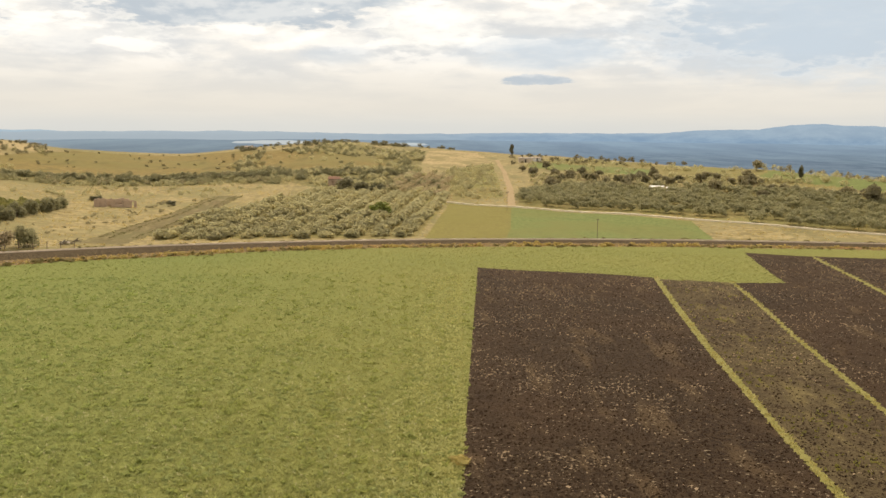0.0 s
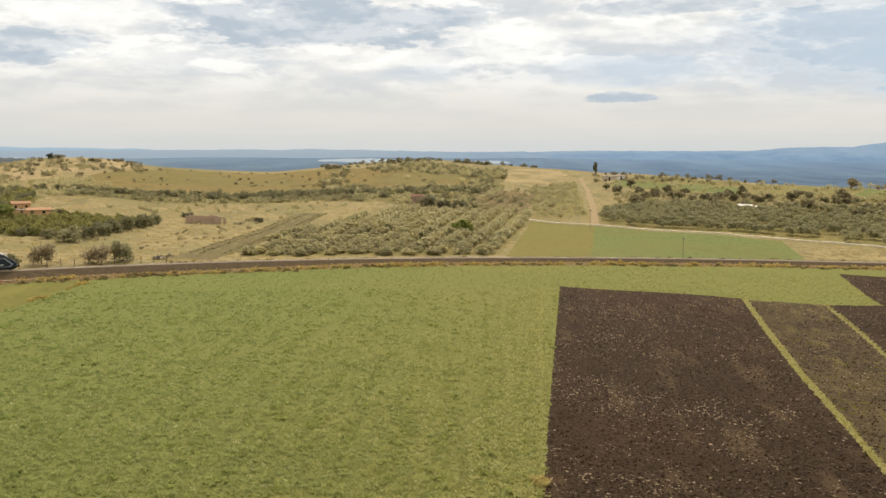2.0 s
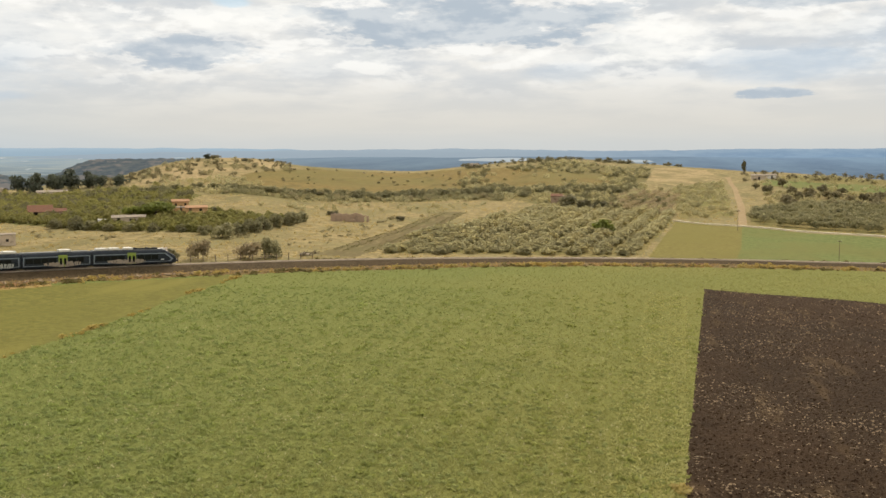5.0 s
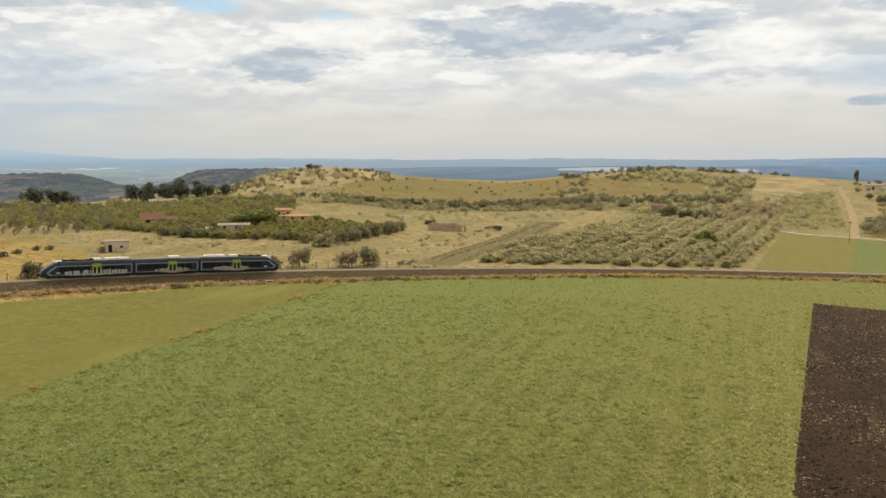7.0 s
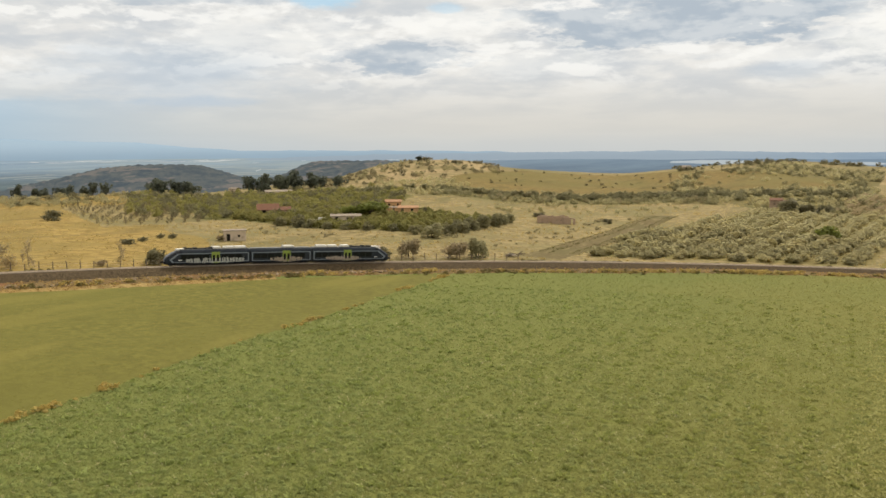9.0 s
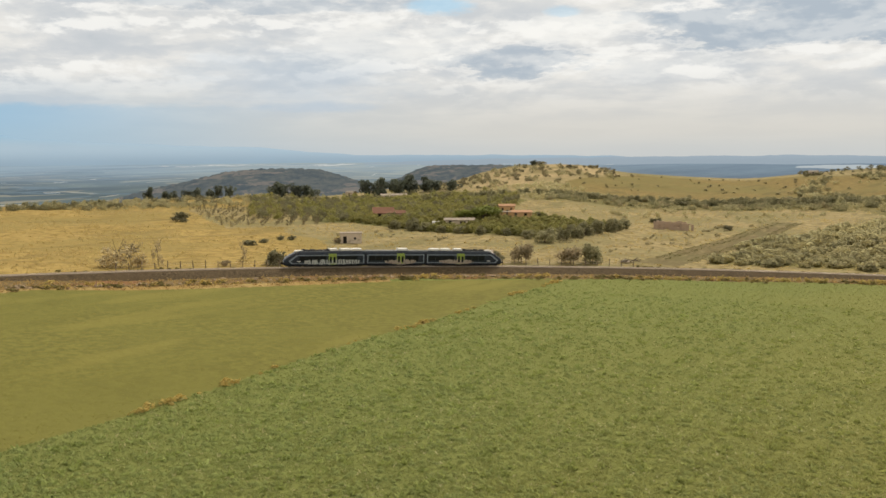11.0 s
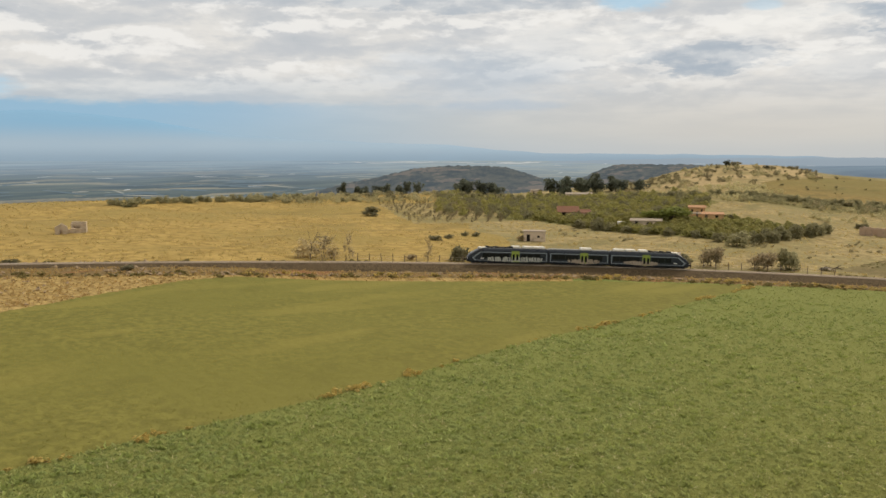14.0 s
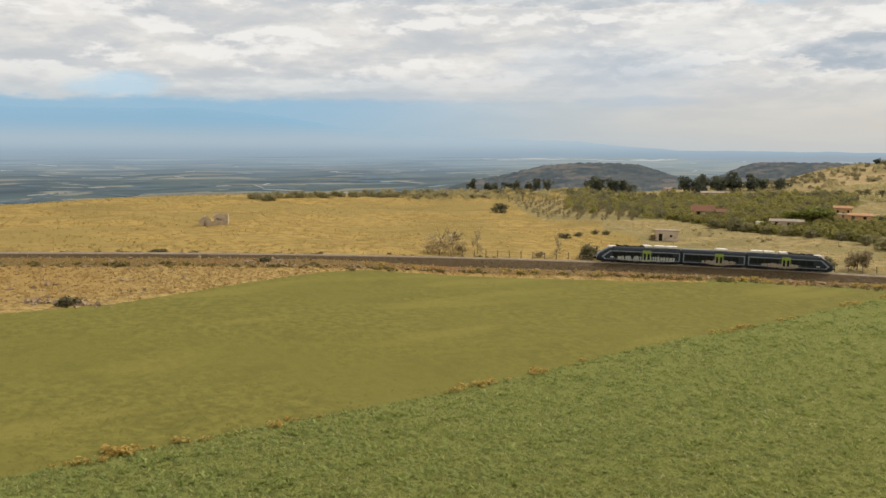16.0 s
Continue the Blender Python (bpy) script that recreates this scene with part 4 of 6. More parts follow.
def orange_house():
    root = site("farmhouse", -174.2, 296.0, 31, "two-storey orange rendered farmhouse with a terracotta roof", "house")
    shell(root, 5.8, 5.0, 3.4, ORANGE_WALL, [(0.9, 1.6, 1.9, 2.8), (2.6, 3.4, 0.0, 2.0), (4.2, 4.9, 1.9, 2.8)], [(2.5, 3.3, 1.9, 2.8)])
    for x in (-1.65, 1.65):
        opening(root, "window", x, -2.32, 1.9, 2.8, 0.7)
    opening(root, "door", 0.1, -2.32, 0.0, 2.0, 0.8, WOOD)
    roof_slab(root, 5.8, 5.0, 3.45, 0.7, ROOF_TILE, gable=True)
    annex = site("farm_annex", -165.2, 291.5, 31, "low orange rendered annex with a mono-pitch tiled roof", "outbuilding")
    shell(annex, 7.4, 4.6, 2.1, ORANGE_WALL, [(1.0, 2.0, 0.0, 2.0), (4.6, 5.6, 0.9, 1.8)])
    opening(annex, "door", -2.2, -2.1, 0.0, 2.0, 1.0, WOOD)
    opening(annex, "window", 1.4, -2.1, 0.9, 1.8, 1.0)
    roof_slab(annex, 7.4, 4.6, 2.15, 0.5, ROOF_TILE)
    porch = site("porch", -170.0, 289.6, 31, "pale flat porch roof on posts before the farmhouse", "porch")
    for x in (-2.4, 2.4):
        part("post", box(bmesh.new(), x - 0.08, x + 0.08, -0.9, -0.74, -0.3, 2.1), WOOD, porch)
        part("post", box(bmesh.new(), x - 0.08, x + 0.08, 0.8, 0.96, -0.3, 2.1), WOOD, porch)
    roof_slab(porch, 5.4, 2.2, 2.15, 0.15, GREY_ROOF, 0.1, 0.12)


def low_sheds():
    a = site("long_shed", -177.1, 267.5, 33, "long low shed with a pale sheet roof among orchard trees", "shed")
    shell(a, 10.5, 4.0, 1.9, PALE_STONE, [(1.5, 2.5, 0.0, 1.7), (5.5, 7.5, 0.6, 1.5)])
    opening(a, "door", -3.25, -1.75, 0.0, 1.7, 1.0)
    opening(a, "window", 1.25, -1.75, 0.6, 1.5, 2.0)
    roof_slab(a, 10.5, 4.0, 1.95, 0.5, GREY_ROOF, 0.35, 0.1)
    b = site("water_tank", -183.6, 262.0, 33, "small square whitewashed water tank", "tank")
    part("body", box(bmesh.new(), -1.3, 1.3, -1.0, 1.0, -0.3, 1.6, 0.06), WHITEWASH, b)
    part("lid", box(bmesh.new(), -1.38, 1.38, -1.08, 1.08, 1.6, 1.72, 0.03), WHITEWASH, b)
    c = site("barn", -219.9, 281.5, 38, "barn under a rust-red roof sloping down to one side", "barn")
    shell(c, 13.0, 6.0, 1.6, STONE, [(2.0, 3.4, 0.0, 1.5), (8.0, 9.0, 0.5, 1.3)])
    opening(c, "door", -3.8, -2.75, 0.0, 1.5, 1.4)
    opening(c, "window", 2.0, -2.75, 0.5, 1.3, 1.0)
    roof_slab(c, 8.0, 6.0, 1.65, 2.0, RED_ROOF, 0.4, 0.12, x=-2.3)
    roof_slab(c, 4.4, 6.0, 1.5, 0.9, RED_ROOF, 0.2, 0.12, x=4.2)
    d = site("long_barn", -280.4, 363.0, 40, "distant long barn with a pale weathered roof", "barn")
    shell(d, 13.0, 5.0, 1.7, PALE_STONE, [(2.0, 3.2, 0.0, 1.6), (8.5, 10.0, 0.0, 1.6)])
    opening(d, "door", -3.9, -2.2, 0.0, 1.6, 1.2)
    opening(d, "door", 2.75, -2.2, 0.0, 1.6, 1.5)
    roof_slab(d, 13.0, 5.0, 1.75, 0.7, GREY_ROOF, 0.3, 0.12)


def stone_huts():
    a = site("stone_shed", -173.2, 203.2, 41, "pale plastered square shed with a flat roof in dry grass", "shed")
    shell(a, 6.4, 4.6, 2.8, PALE_STONE, [(0.9, 1.9, 0.0, 2.0), (4.0, 4.7, 1.0, 1.7)])
    opening(a, "door", -1.8, -2.05, 0.0, 2.0, 1.0)
    opening(a, "window", 1.15, -2.05, 1.0, 1.7, 0.7)
    part("roof", box(bmesh.new(), -3.35, 3.35, -2.45, 2.45, 2.8, 3.0, 0.04), GREY_ROOF, a)
    b = site("stone_hut", -122.4, 194.0, 33, "overgrown dark stone hut beside the railway with a sagging roof", "hut")
    shell(b, 8.0, 4.0, 2.4, STONE, [(1.4, 2.5, 0.0, 1.8), (5.0, 5.9, 0.8, 1.6)], (), 0.5, BRNG, 0.5)
    opening(b, "door", -2.05, -1.5, 0.0, 1.8, 1.1)
    roof_slab(b, 4.2, 4.0, 2.3, 0.5, GREY_ROOF, 0.2, 0.12, x=1.4)
    c = site("field_hut", -241.8, 90.9, 69, "ruined stone field hut with a gabled end in golden grass", "hut", "ruined field huts")
    shell(c, 3.2, 2.6, 1.9, RUBBLE, [(1.15, 1.9, 0.0, 1.5)], (), 0.15, BRNG, 0.4)
    for yy in (-1.3, 0.9):
        bm = bmesh.new()
        q = [bm.verts.new((px, yy + dy, pz)) for dy in (0.0, 0.4) for px, pz in ((-1.6, 1.75), (1.6, 1.75), (0.1, 2.75))]
        for fc in ((0, 1, 2), (5, 4, 3), (0, 3, 4, 1), (1, 4, 5, 2), (2, 5, 3, 0)):
            bm.faces.new([q[k] for k in fc])
        part("gable", bm, RUBBLE, c)
    part("low_wall", wall_with_holes(bmesh.new(), 3.4, 1.3, 0.5, [], 0.0, 0.6, BRNG), RUBBLE, c).matrix_basis = pose(1.62, 0.5, 0)
    e = site("field_hut", -243.2, 96.2, 62, "roofless stone field hut with a tall ragged wall", "hut", "ruined field huts")
    shell(e, 3.9, 2.8, 2.8, RUBBLE, [(0.6, 2.4, 0.0, 1.9)], (), 0.6, BRNG, 0.45)
    part("rubble", box(bmesh.new(), -1.4, 1.4, -0.8, 0.8, -0.3, 0.6, 0.15), ROCK, e)
    d = site("stone_house", -47.2, 407.0, 7, "half-ruined stone house among shrubs", "house")
    shell(d, 10.0, 5.0, 3.2, STONE, [(1.5, 2.4, 1.2, 2.2), (4.5, 5.6, 0.0, 2.1), (7.5, 8.4, 1.2, 2.2)], (), 0.4, BRNG, 0.45)
    roof_slab(d, 5.0, 5.0, 3.1, 0.8, RED_ROOF, 0.2, 0.14, x=-2.3)


def far_sheds():
    a = site("white_shed", 97.8, 411.5, -13, "low shed with a white sheet roof at the olive rows' edge", "shed")
    shell(a, 6.0, 4.0, 1.6, WHITEWASH, [(2.5, 3.5, 0.0, 1.5)])
    opening(a, "door", 0.0, -1.75, 0.0, 1.5, 1.0)
    roof_slab(a, 6.0, 4.0, 1.65, 0.7, WHITEWASH, 0.3, 0.08)
    b = site("white_shed", 103.5, 409.5, -13, "small lean-to with a white sheet roof", "shed")
    shell(b, 3.6, 3.0, 1.2, WHITEWASH, [(1.2, 2.0, 0.0, 1.1)])
    roof_slab(b, 3.6, 3.0, 1.25, 0.4, WHITEWASH, 0.2, 0.08)
    for x, y, w, h, mat in ((53.5, 590, 9.0, 2.6, PALE_STONE), (62.0, 600, 5.3, 2.2, WHITEWASH), (-141.8, 658, 6.0, 2.2, PALE_STONE), (-318, 374, 5.0, 2.4, PALE_STONE)):
        c = site("cottage", x, y, 0, "small pale cottage far off on the plateau", "house", "far cottages")
        shell(c, w, 4.0, h, mat, [(w / 2 - 0.5, w / 2 + 0.5, 0.0, 2.0)])
        opening(c, "door", 0.0, -1.75, 0.0, 2.0, 1.0)
        roof_slab(c, w, 4.0, h + 0.05, 0.8, GREY_ROOF, 0.25, 0.12, gable=True)


ruin_house()
orange_house()
low_sheds()
stone_huts()
far_sheds()


def field_wall():
    """The pale kerb that bounds the far green field."""
    pts = [(1.5, 361.5), (26.6, 349.8), (57, 332.5), (88.4, 314.0), (115.1, 295.6), (139.5, 281.0), (170, 262)]
    root = tagged(new("boundary_wall"), "low dusty pale wall bounding a green field", "wall")
    for (xa, ya), (xb, yb) in zip(pts, pts[1:]):
        n = max(2, int(math.hypot(xb - xa, yb - ya) / 6))
        for i in range(n):
            x0, y0, x1, y1 = (xa + (xb - xa) * i / n, ya + (yb - ya) * i / n, xa + (xb - xa) * (i + 1) / n, ya + (yb - ya) * (i + 1) / n)
            ln, ang = math.hypot(x1 - x0, y1 - y0), math.degrees(math.atan2(y1 - y0, x1 - x0))
            ob = part("wall_section", box(bmesh.new(), 0.01, ln - 0.01, -0.45, 0.45, -0.5, 0.34 + 0.10 * BRNG.random(), 0.04), KERB, root)
            ob.matrix_basis = pose(x0, y0, float(height(x0, y0)), 0, -math.degrees(math.atan2(float(height(x1, y1) - height(x0, y0)), ln)), ang)


field_wall()


def fence():
    """Weathered posts with wires on the far side of the railway."""
    root = tagged(new("fence"), "weathered wooden post and wire fence beside the railway", "fence")
    a = np.arange(22.5, 55.0, 0.75)
    r = rail_r(a) + 7.5
    x, y = polar(a, r)
    z = height(x, y)
    tops = []
    for i in range(len(a)):
        h = 1.5 + 0.5 * BRNG.random()
        bm = bmesh.new()
        bmesh.ops.create_cone(bm, cap_ends=True, segments=7, radius1=0.11, radius2=0.085, depth=h + 0.4)
        ob = part("post", bm, WOOD, root)
        ob.matrix_basis = pose(x[i], y[i], z[i] + (h - 0.4) / 2, BRNG.uniform(-5, 5), BRNG.uniform(-5, 5), 0)
        tops.append(h)
    for frac in (0.45, 0.8):
        cu = bpy.data.curves.new("wire", "CURVE")
        cu.dimensions, cu.bevel_depth, cu.bevel_resolution = "3D", 0.015, 1
        sp = cu.splines.new("POLY")
        sp.points.add(len(a) - 1)
        for i in range(len(a)):
            sp.points[i].co = (x[i], y[i], z[i] + 1.5 * frac, 1)
        cu.materials.append(RAIL_STEEL)
        ob = new("wire", cu)
        ob.parent = root


fence()


def pole(x, y, h, label):
    root = site("utility_pole", x, y, 12, label, "pole", "utility poles")
    bm = bmesh.new()
    bmesh.ops.create_cone(bm, cap_ends=True, segments=10, radius1=0.09, radius2=0.06, depth=h + 0.5)
    part("post", bm, WOOD, root).matrix_basis = pose(0, 0, (h - 0.5) / 2)
    part("crossarm", box(bmesh.new(), -0.6, 0.6, -0.06, 0.06, h - 0.55, h - 0.42), WOOD, root)
    for s in (-0.5, 0.5):
        part("insulator", box(bmesh.new(), s - 0.05, s + 0.05, -0.05, 0.05, h - 0.42, h - 0.22, 0.02), CONCRETE, root)


pole(46.6, 269.5, 6.0, "slim wooden utility pole in the green field")
pole(24.0, 337.0, 7.5, "slim wooden utility pole where the sandy lane begins")


def scrap_heap():
    root = site("scrap_heap", -92.7, 221.2, 23, "heap of dead branches and pale sheets beside the railway", "rubbish heap")
    for i in range(5):
        s = BRNG.uniform(0.5, 1.2)
        ob = part("sheet", box(bmesh.new(), -s, s, -0.5, 0.5, -0.03, 0.03), CONCRETE if i % 2 else GREY_ROOF, root)
        ob.matrix_basis = pose(BRNG.uniform(-2.2, 2.2), BRNG.uniform(-1, 1), 0.25 + 0.12 * i, BRNG.uniform(-25, 25), BRNG.uniform(-20, 20), BRNG.uniform(0, 180))
    for i in range(14):
        bm = bmesh.new()
        ln = BRNG.uniform(1.2, 3.0)
        bmesh.ops.create_cone(bm, cap_ends=True, segments=6, radius1=0.09, radius2=0.03, depth=ln)
        part("branch", bm, BARK, root).matrix_basis = pose(BRNG.uniform(-2.4, 2.6), BRNG.uniform(-1, 1), 0.6 + 0.25 * BRNG.random(), BRNG.uniform(40, 130), BRNG.uniform(-30, 30), BRNG.uniform(0, 360))


scrap_heap()


def stones(name, pts, lo, hi, label, mat=None):
    """Uneven field stones, each a lumpy block, joined as stuff."""
    rng = np.random.default_rng(11)
    n = len(pts)
    base = np.array([(1, 0, 0), (-1, 0, 0), (0, 1, 0), (0, -1, 0), (0, 0, 1), (0, 0, -1)], float)
    tri = np.array([(0, 2, 4), (2, 1, 4), (1, 3, 4), (3, 0, 4), (2, 0, 5), (1, 2, 5), (3, 1, 5), (0, 3, 5)])
    s = (lo + (hi - lo) * rng.random(n) ** 2)[:, None, None]
    v = base[None] * (0.55 + 0.6 * rng.random((n, 6, 1))) * s + 0.25 * s * rng.normal(size=(n, 6, 3))
    v[:, :, 2] *= 0.7
    z = height(pts[:, 0], pts[:, 1])
    v += np.stack([pts[:, 0], pts[:, 1], z + s[:, 0, 0] * 0.15], -1)[:, None]
    f = (np.arange(n)[:, None, None] * 6 + tri).reshape(-1, 3)
    tagged(new(name, mesh_of(name, v.reshape(-1, 3), f, mat or ROCK)), label, "stones", kind="stuff")


def line_spots(a0, a1, off, spread, n, rng):
    """Places beside the railway between two azimuths, off metres from its middle."""
    a = a0 + (a1 - a0) * rng.random(n)
    x, y = polar(a, rail_r(a) + off + spread * rng.normal(size=n))
    return np.stack([x, y], -1)


# dry-stone remnants below the railway and in the rough pasture
sp = [line_spots(50, 66, -11, 0.9, 160, RNG), line_spots(18, 50, -8.5, 0.7, 260, RNG), line_spots(62, 84, 5.5, 0.8, 160, RNG)]
x, y = scatter([(-171, 77), (-190, 60), (-195, 20), (-150, 20), (-143, 36), (-152, 61)], 260, RNG)
sp.append(np.stack([x, y], -1))
t = RNG.random(120)[:, None]
sp.append(np.array([[-150.0, 26.0]]) + t * np.array([[8.0, 12.0]]) + RNG.normal(size=(120, 2)) * 0.9)
sp.append(np.array([[-171.0, 77.0]]) + RNG.normal(size=(70, 2)) * np.array([[2.6, 3.6]]))
stones("field_stones", np.concatenate(sp), 0.15, 0.75, "pale loose field stones and tumbled dry wall")


# ---- the railcar set ----
NAVY = plain("dark_navy_paint", (0.017, 0.023, 0.031), 0.3, wear=0.12, dirt=(0.06, 0.05, 0.045), bump=0.02, spec=0.25)
SILVER = plain("silver_grey_paint", (0.23, 0.265, 0.29), 0.4, 0.2, wear=0.25, bump=0.02)
LIME = plain("lime_green_paint", (0.265, 0.335, 0.065), 0.4, wear=0.15, bump=0.02)
GLASS = plain("dark_window_glass", (0.008, 0.010, 0.013), 0.06, wear=0.05, bump=0.0, spec=0.3)
ROOFGREY = plain("dirty_grey_roof", (0.20, 0.20, 0.19), 0.7, wear=0.5)
ROOFWHITE = plain("off_white_roof_unit", (0.74, 0.70, 0.62), 0.6, wear=0.25)
GEAR = plain("black_running_gear", (0.022, 0.02, 0.018), 0.75, wear=0.4)
STEEL = plain("wheel_steel", (0.20, 0.17, 0.15), 0.45, 0.8)
TAG_PALE = plain("pale_grey_spray_paint", (0.42, 0.43, 0.38), 0.7, wear=0.35, scale=3.0)
TAG_SAND = plain("sandy_spray_paint", (0.40, 0.33, 0.25), 0.7, wear=0.35, scale=3.0)
LAMP_LENS = plain("lamp_lens", (0.75, 0.75, 0.70), 0.15, wear=0.05)


def section(half, top, low):
    """Half-rounded cross-section of the body, closed loop of (y, z)."""
    pts = []
    side = [(0.86, low), (0.97, low + 0.12), (1.0, low + 0.5), (1.0, low + (top - low) * 0.62), (0.975, low + (top - low) * 0.78), (0.90, low + (top - low) * 0.90), (0.72, low + (top - low) * 0.97), (0.38, top)]
    for u, z in side:
        pts.append((u * half, z))
    return pts + [(-y, z) for y, z in reversed(pts)]


def loft(stations):
    bm = bmesh.new()
    rings = [[bm.verts.new((x, y, z)) for y, z in section(h, t, lo)] for x, h, t, lo in stations]
    for a, b in zip(rings, rings[1:]):
        n = len(a)
        for k in range(n):
            bm.faces.new((a[k], a[(k + 1) % n], b[(k + 1) % n], b[k]))
    bm.faces.new(rings[0])
    bm.faces.new(list(reversed(rings[-1])))
    bmesh.ops.recalc_face_normals(bm, faces=bm.faces)
    for f in bm.faces:
        f.smooth = True
    return bm


NOSE = ((0.0, 0.55, 1.30, 0.62), (0.12, 0.85, 1.60, 0.50), (0.45, 1.10, 1.98, 0.42), (1.0, 1.28, 2.42, 0.40), (1.8, 1.38, 2.95, 0.40), (2.7, 1.43, 3.38, 0.40), (3.6, 1.45, 3.62, 0.40), (4.6, 1.45, 3.68, 0.40))


def sheet(x0, x1, z0, z1, proud=0.0, slant=0.0, side=-1):
    """A thin panel on one flank of the body."""
    bm = bmesh.new()
    for s in (side,):
        y = s * (1.452 + proud)
        q = [bm.verts.new((px + slant * (pz - z0), y + dy, pz)) for px, pz in ((x0, z0), (x1, z0), (x1, z1), (x0, z1)) for dy in (0.0, s * 0.02)]
        for f in ((1, 3, 5, 7), (0, 1, 3, 2), (2, 3, 5, 4), (4, 5, 7, 6), (6, 7, 1, 0)):
            bm.faces.new([q[k] for k in f])
    bmesh.ops.recalc_face_normals(bm, faces=bm.faces)
    return bm


def bogie(parent, x):
    frame_ob = part("bogie", box(bmesh.new(), x - 1.55, x + 1.55, -1.05, 1.05, 0.28, 0.62, 0.06), GEAR, parent)
    for dx in (-1.1, 1.1):
        for s in (-0.76, 0.76):
            bm = bmesh.new()
            bmesh.ops.create_cone(bm, cap_ends=True, segments=20, radius1=0.42, radius2=0.40, depth=0.13, matrix=Matrix.Translation((x + dx, s, 0.42)) @ Matrix.Rotation(math.pi / 2, 4, "X"))
            part("wheel", bm, STEEL, frame_ob)


def spray(parent, x0, x1, zmid, tall, mat, rng):
    """Unreadable sprayed lettering as a run of plain uneven bars."""
    x = x0
    while x < x1:
        w = rng.uniform(0.16, 0.42)
        u = (x - x0) / (x1 - x0)
        h = tall * (1 - rng.arch * (2 * u - 1) ** 2) * rng.uniform(0.75, 1.1)
        part("spray_mark", sheet(x, min(x + w, x1), zmid - h / 2 - 0.1, zmid + h / 2 - 0.1 * rng.random(), 0.03, rng.uniform(-0.4, 0.4)), mat, parent)
        if rng.random() < 0.6:
            part("spray_mark", sheet(x - 0.1, x + w + 0.15, zmid + h * rng.uniform(-0.3, 0.3), zmid + h * 0.1 + rng.uniform(0.1, 0.25), 0.034), mat, parent)
        x += w + rng.uniform(0.06, 0.2)


def carriage(root, length, nose, door_x, tag, rng):
    """One car, x from 0 (picture's left end) to length; nose: -1 at x = 0, 1 at the other end, 0 none."""
    body = [(x, h, t, lo) for x, h, t, lo in NOSE]
    full = (1.45, 3.68, 0.40)
    st = [(0.12, *full), (0.2, *full)] if nose >= 0 else body
    end = [(length - 0.2, *full), (length - 0.12, *full)]
    if nose > 0:
        end = [(length - x, h, t, lo) for x, h, t, lo in reversed(body)]
    xs = [s[0] for s in st]
    mid = [(x, *full) for x in np.arange(max(xs) + 1.0, end[0][0] - 0.5, 2.0)]
    car = part("carriage", loft(st + mid + end), NAVY, root)
    a0, a1 = (3.1 if nose < 0 else 0.55), (length - 3.1 if nose > 0 else length - 0.55)
    # silver outline along the flank
    [part("stripe", sheet(a0, a1, 2.68, 2.86, side=s), SILVER, car) for s in (-1, 1)]
    [part("stripe", sheet(a0 - (1.6 if nose < 0 else 0), a1 + (1.6 if nose > 0 else 0), 0.86, 0.99, side=s), SILVER, car) for s in (-1, 1)]
    if nose >= 0:
        [part("stripe", sheet(0.40, 0.60, 0.86, 2.86, side=s), SILVER, car) for s in (-1, 1)]
    if nose <= 0:
        [part("stripe", sheet(length - 0.60, length - 0.40, 0.86, 2.86, side=s), SILVER, car) for s in (-1, 1)]
    if nose:
        for s in (-1, 1):
            bm = bmesh.new()
            pts = [(3.25, 1.470, 2.86), (2.75, 1.470, 2.86), (0.95, 1.36, 1.45), (1.25, 1.39, 1.25), (1.7, 1.470, 0.86), (2.0, 1.470, 0.99), (1.45, 1.41, 1.42)]
            q = [bm.verts.new((x if nose < 0 else length - x, s * y, z)) for x, y, z in pts]
            bm.faces.new((q[0], q[1], q[2], q[6]))
            bm.faces.new((q[2], q[3], q[6]))
            bm.faces.new((q[3], q[4], q[5], q[6]))
            bmesh.ops.recalc_face_normals(bm, faces=bm.faces)
            bmesh.ops.solidify(bm, geom=bm.faces[:], thickness=0.02)
            part("stripe", bm, SILVER, car)
        # windscreen wrapped round the nose
        bm = bmesh.new()
        for st_a, st_b in zip(NOSE[2:6], NOSE[3:7]):
            ring = []
            for x, h, t, lo in (st_a, st_b):
                sec = section(h * 1.006, t + 0.02, lo)
                ring.append([bm.verts.new((x - 0.03 if nose < 0 else length - x + 0.03, y, z)) for y, z in sec[4:12]])
            for k in range(len(ring[0]) - 1):
                bm.faces.new((ring[0][k], ring[0][k + 1], ring[1][k + 1], ring[1][k]))
        bmesh.ops.recalc_face_normals(bm, faces=bm.faces)
        part("windscreen", bm, GLASS, car, "dark wrapped windscreen")
        e = 1 if nose < 0 else -1
        o = 0.0 if nose < 0 else length
        for s in (-0.62, 0.62):
            part("headlight", box(bmesh.new(), o + e * 0.10 - 0.1, o + e * 0.10 + 0.1, s - 0.16, s + 0.16, 1.12, 1.30, 0.04), LAMP_LENS, car)
        part("coupler", box(bmesh.new(), o - e * 0.35 - 0.3, o - e * 0.35 + 0.3, -0.14, 0.14, 0.72, 0.98, 0.04), GEAR, car)
        for s in (-0.55, 0.55):
            part("buffer", box(bmesh.new(), o - e * 0.22 - 0.18, o - e * 0.22 + 0.18, s - 0.12, s + 0.12, 0.86, 1.10, 0.05), GEAR, car)
    # window panes, broken by the door
    x = a0 + 0.35
    while x + 1.5 < a1 - 0.2:
        if not (x + 1.5 > door_x - 1.25 and x < door_x + 1.25):
            for s in (-1, 1):
                part("window", sheet(x, x + 1.46, 1.42, 2.50, 0.012, side=s), GLASS, car)
            x += 1.56
        else:
            x = door_x + 1.3
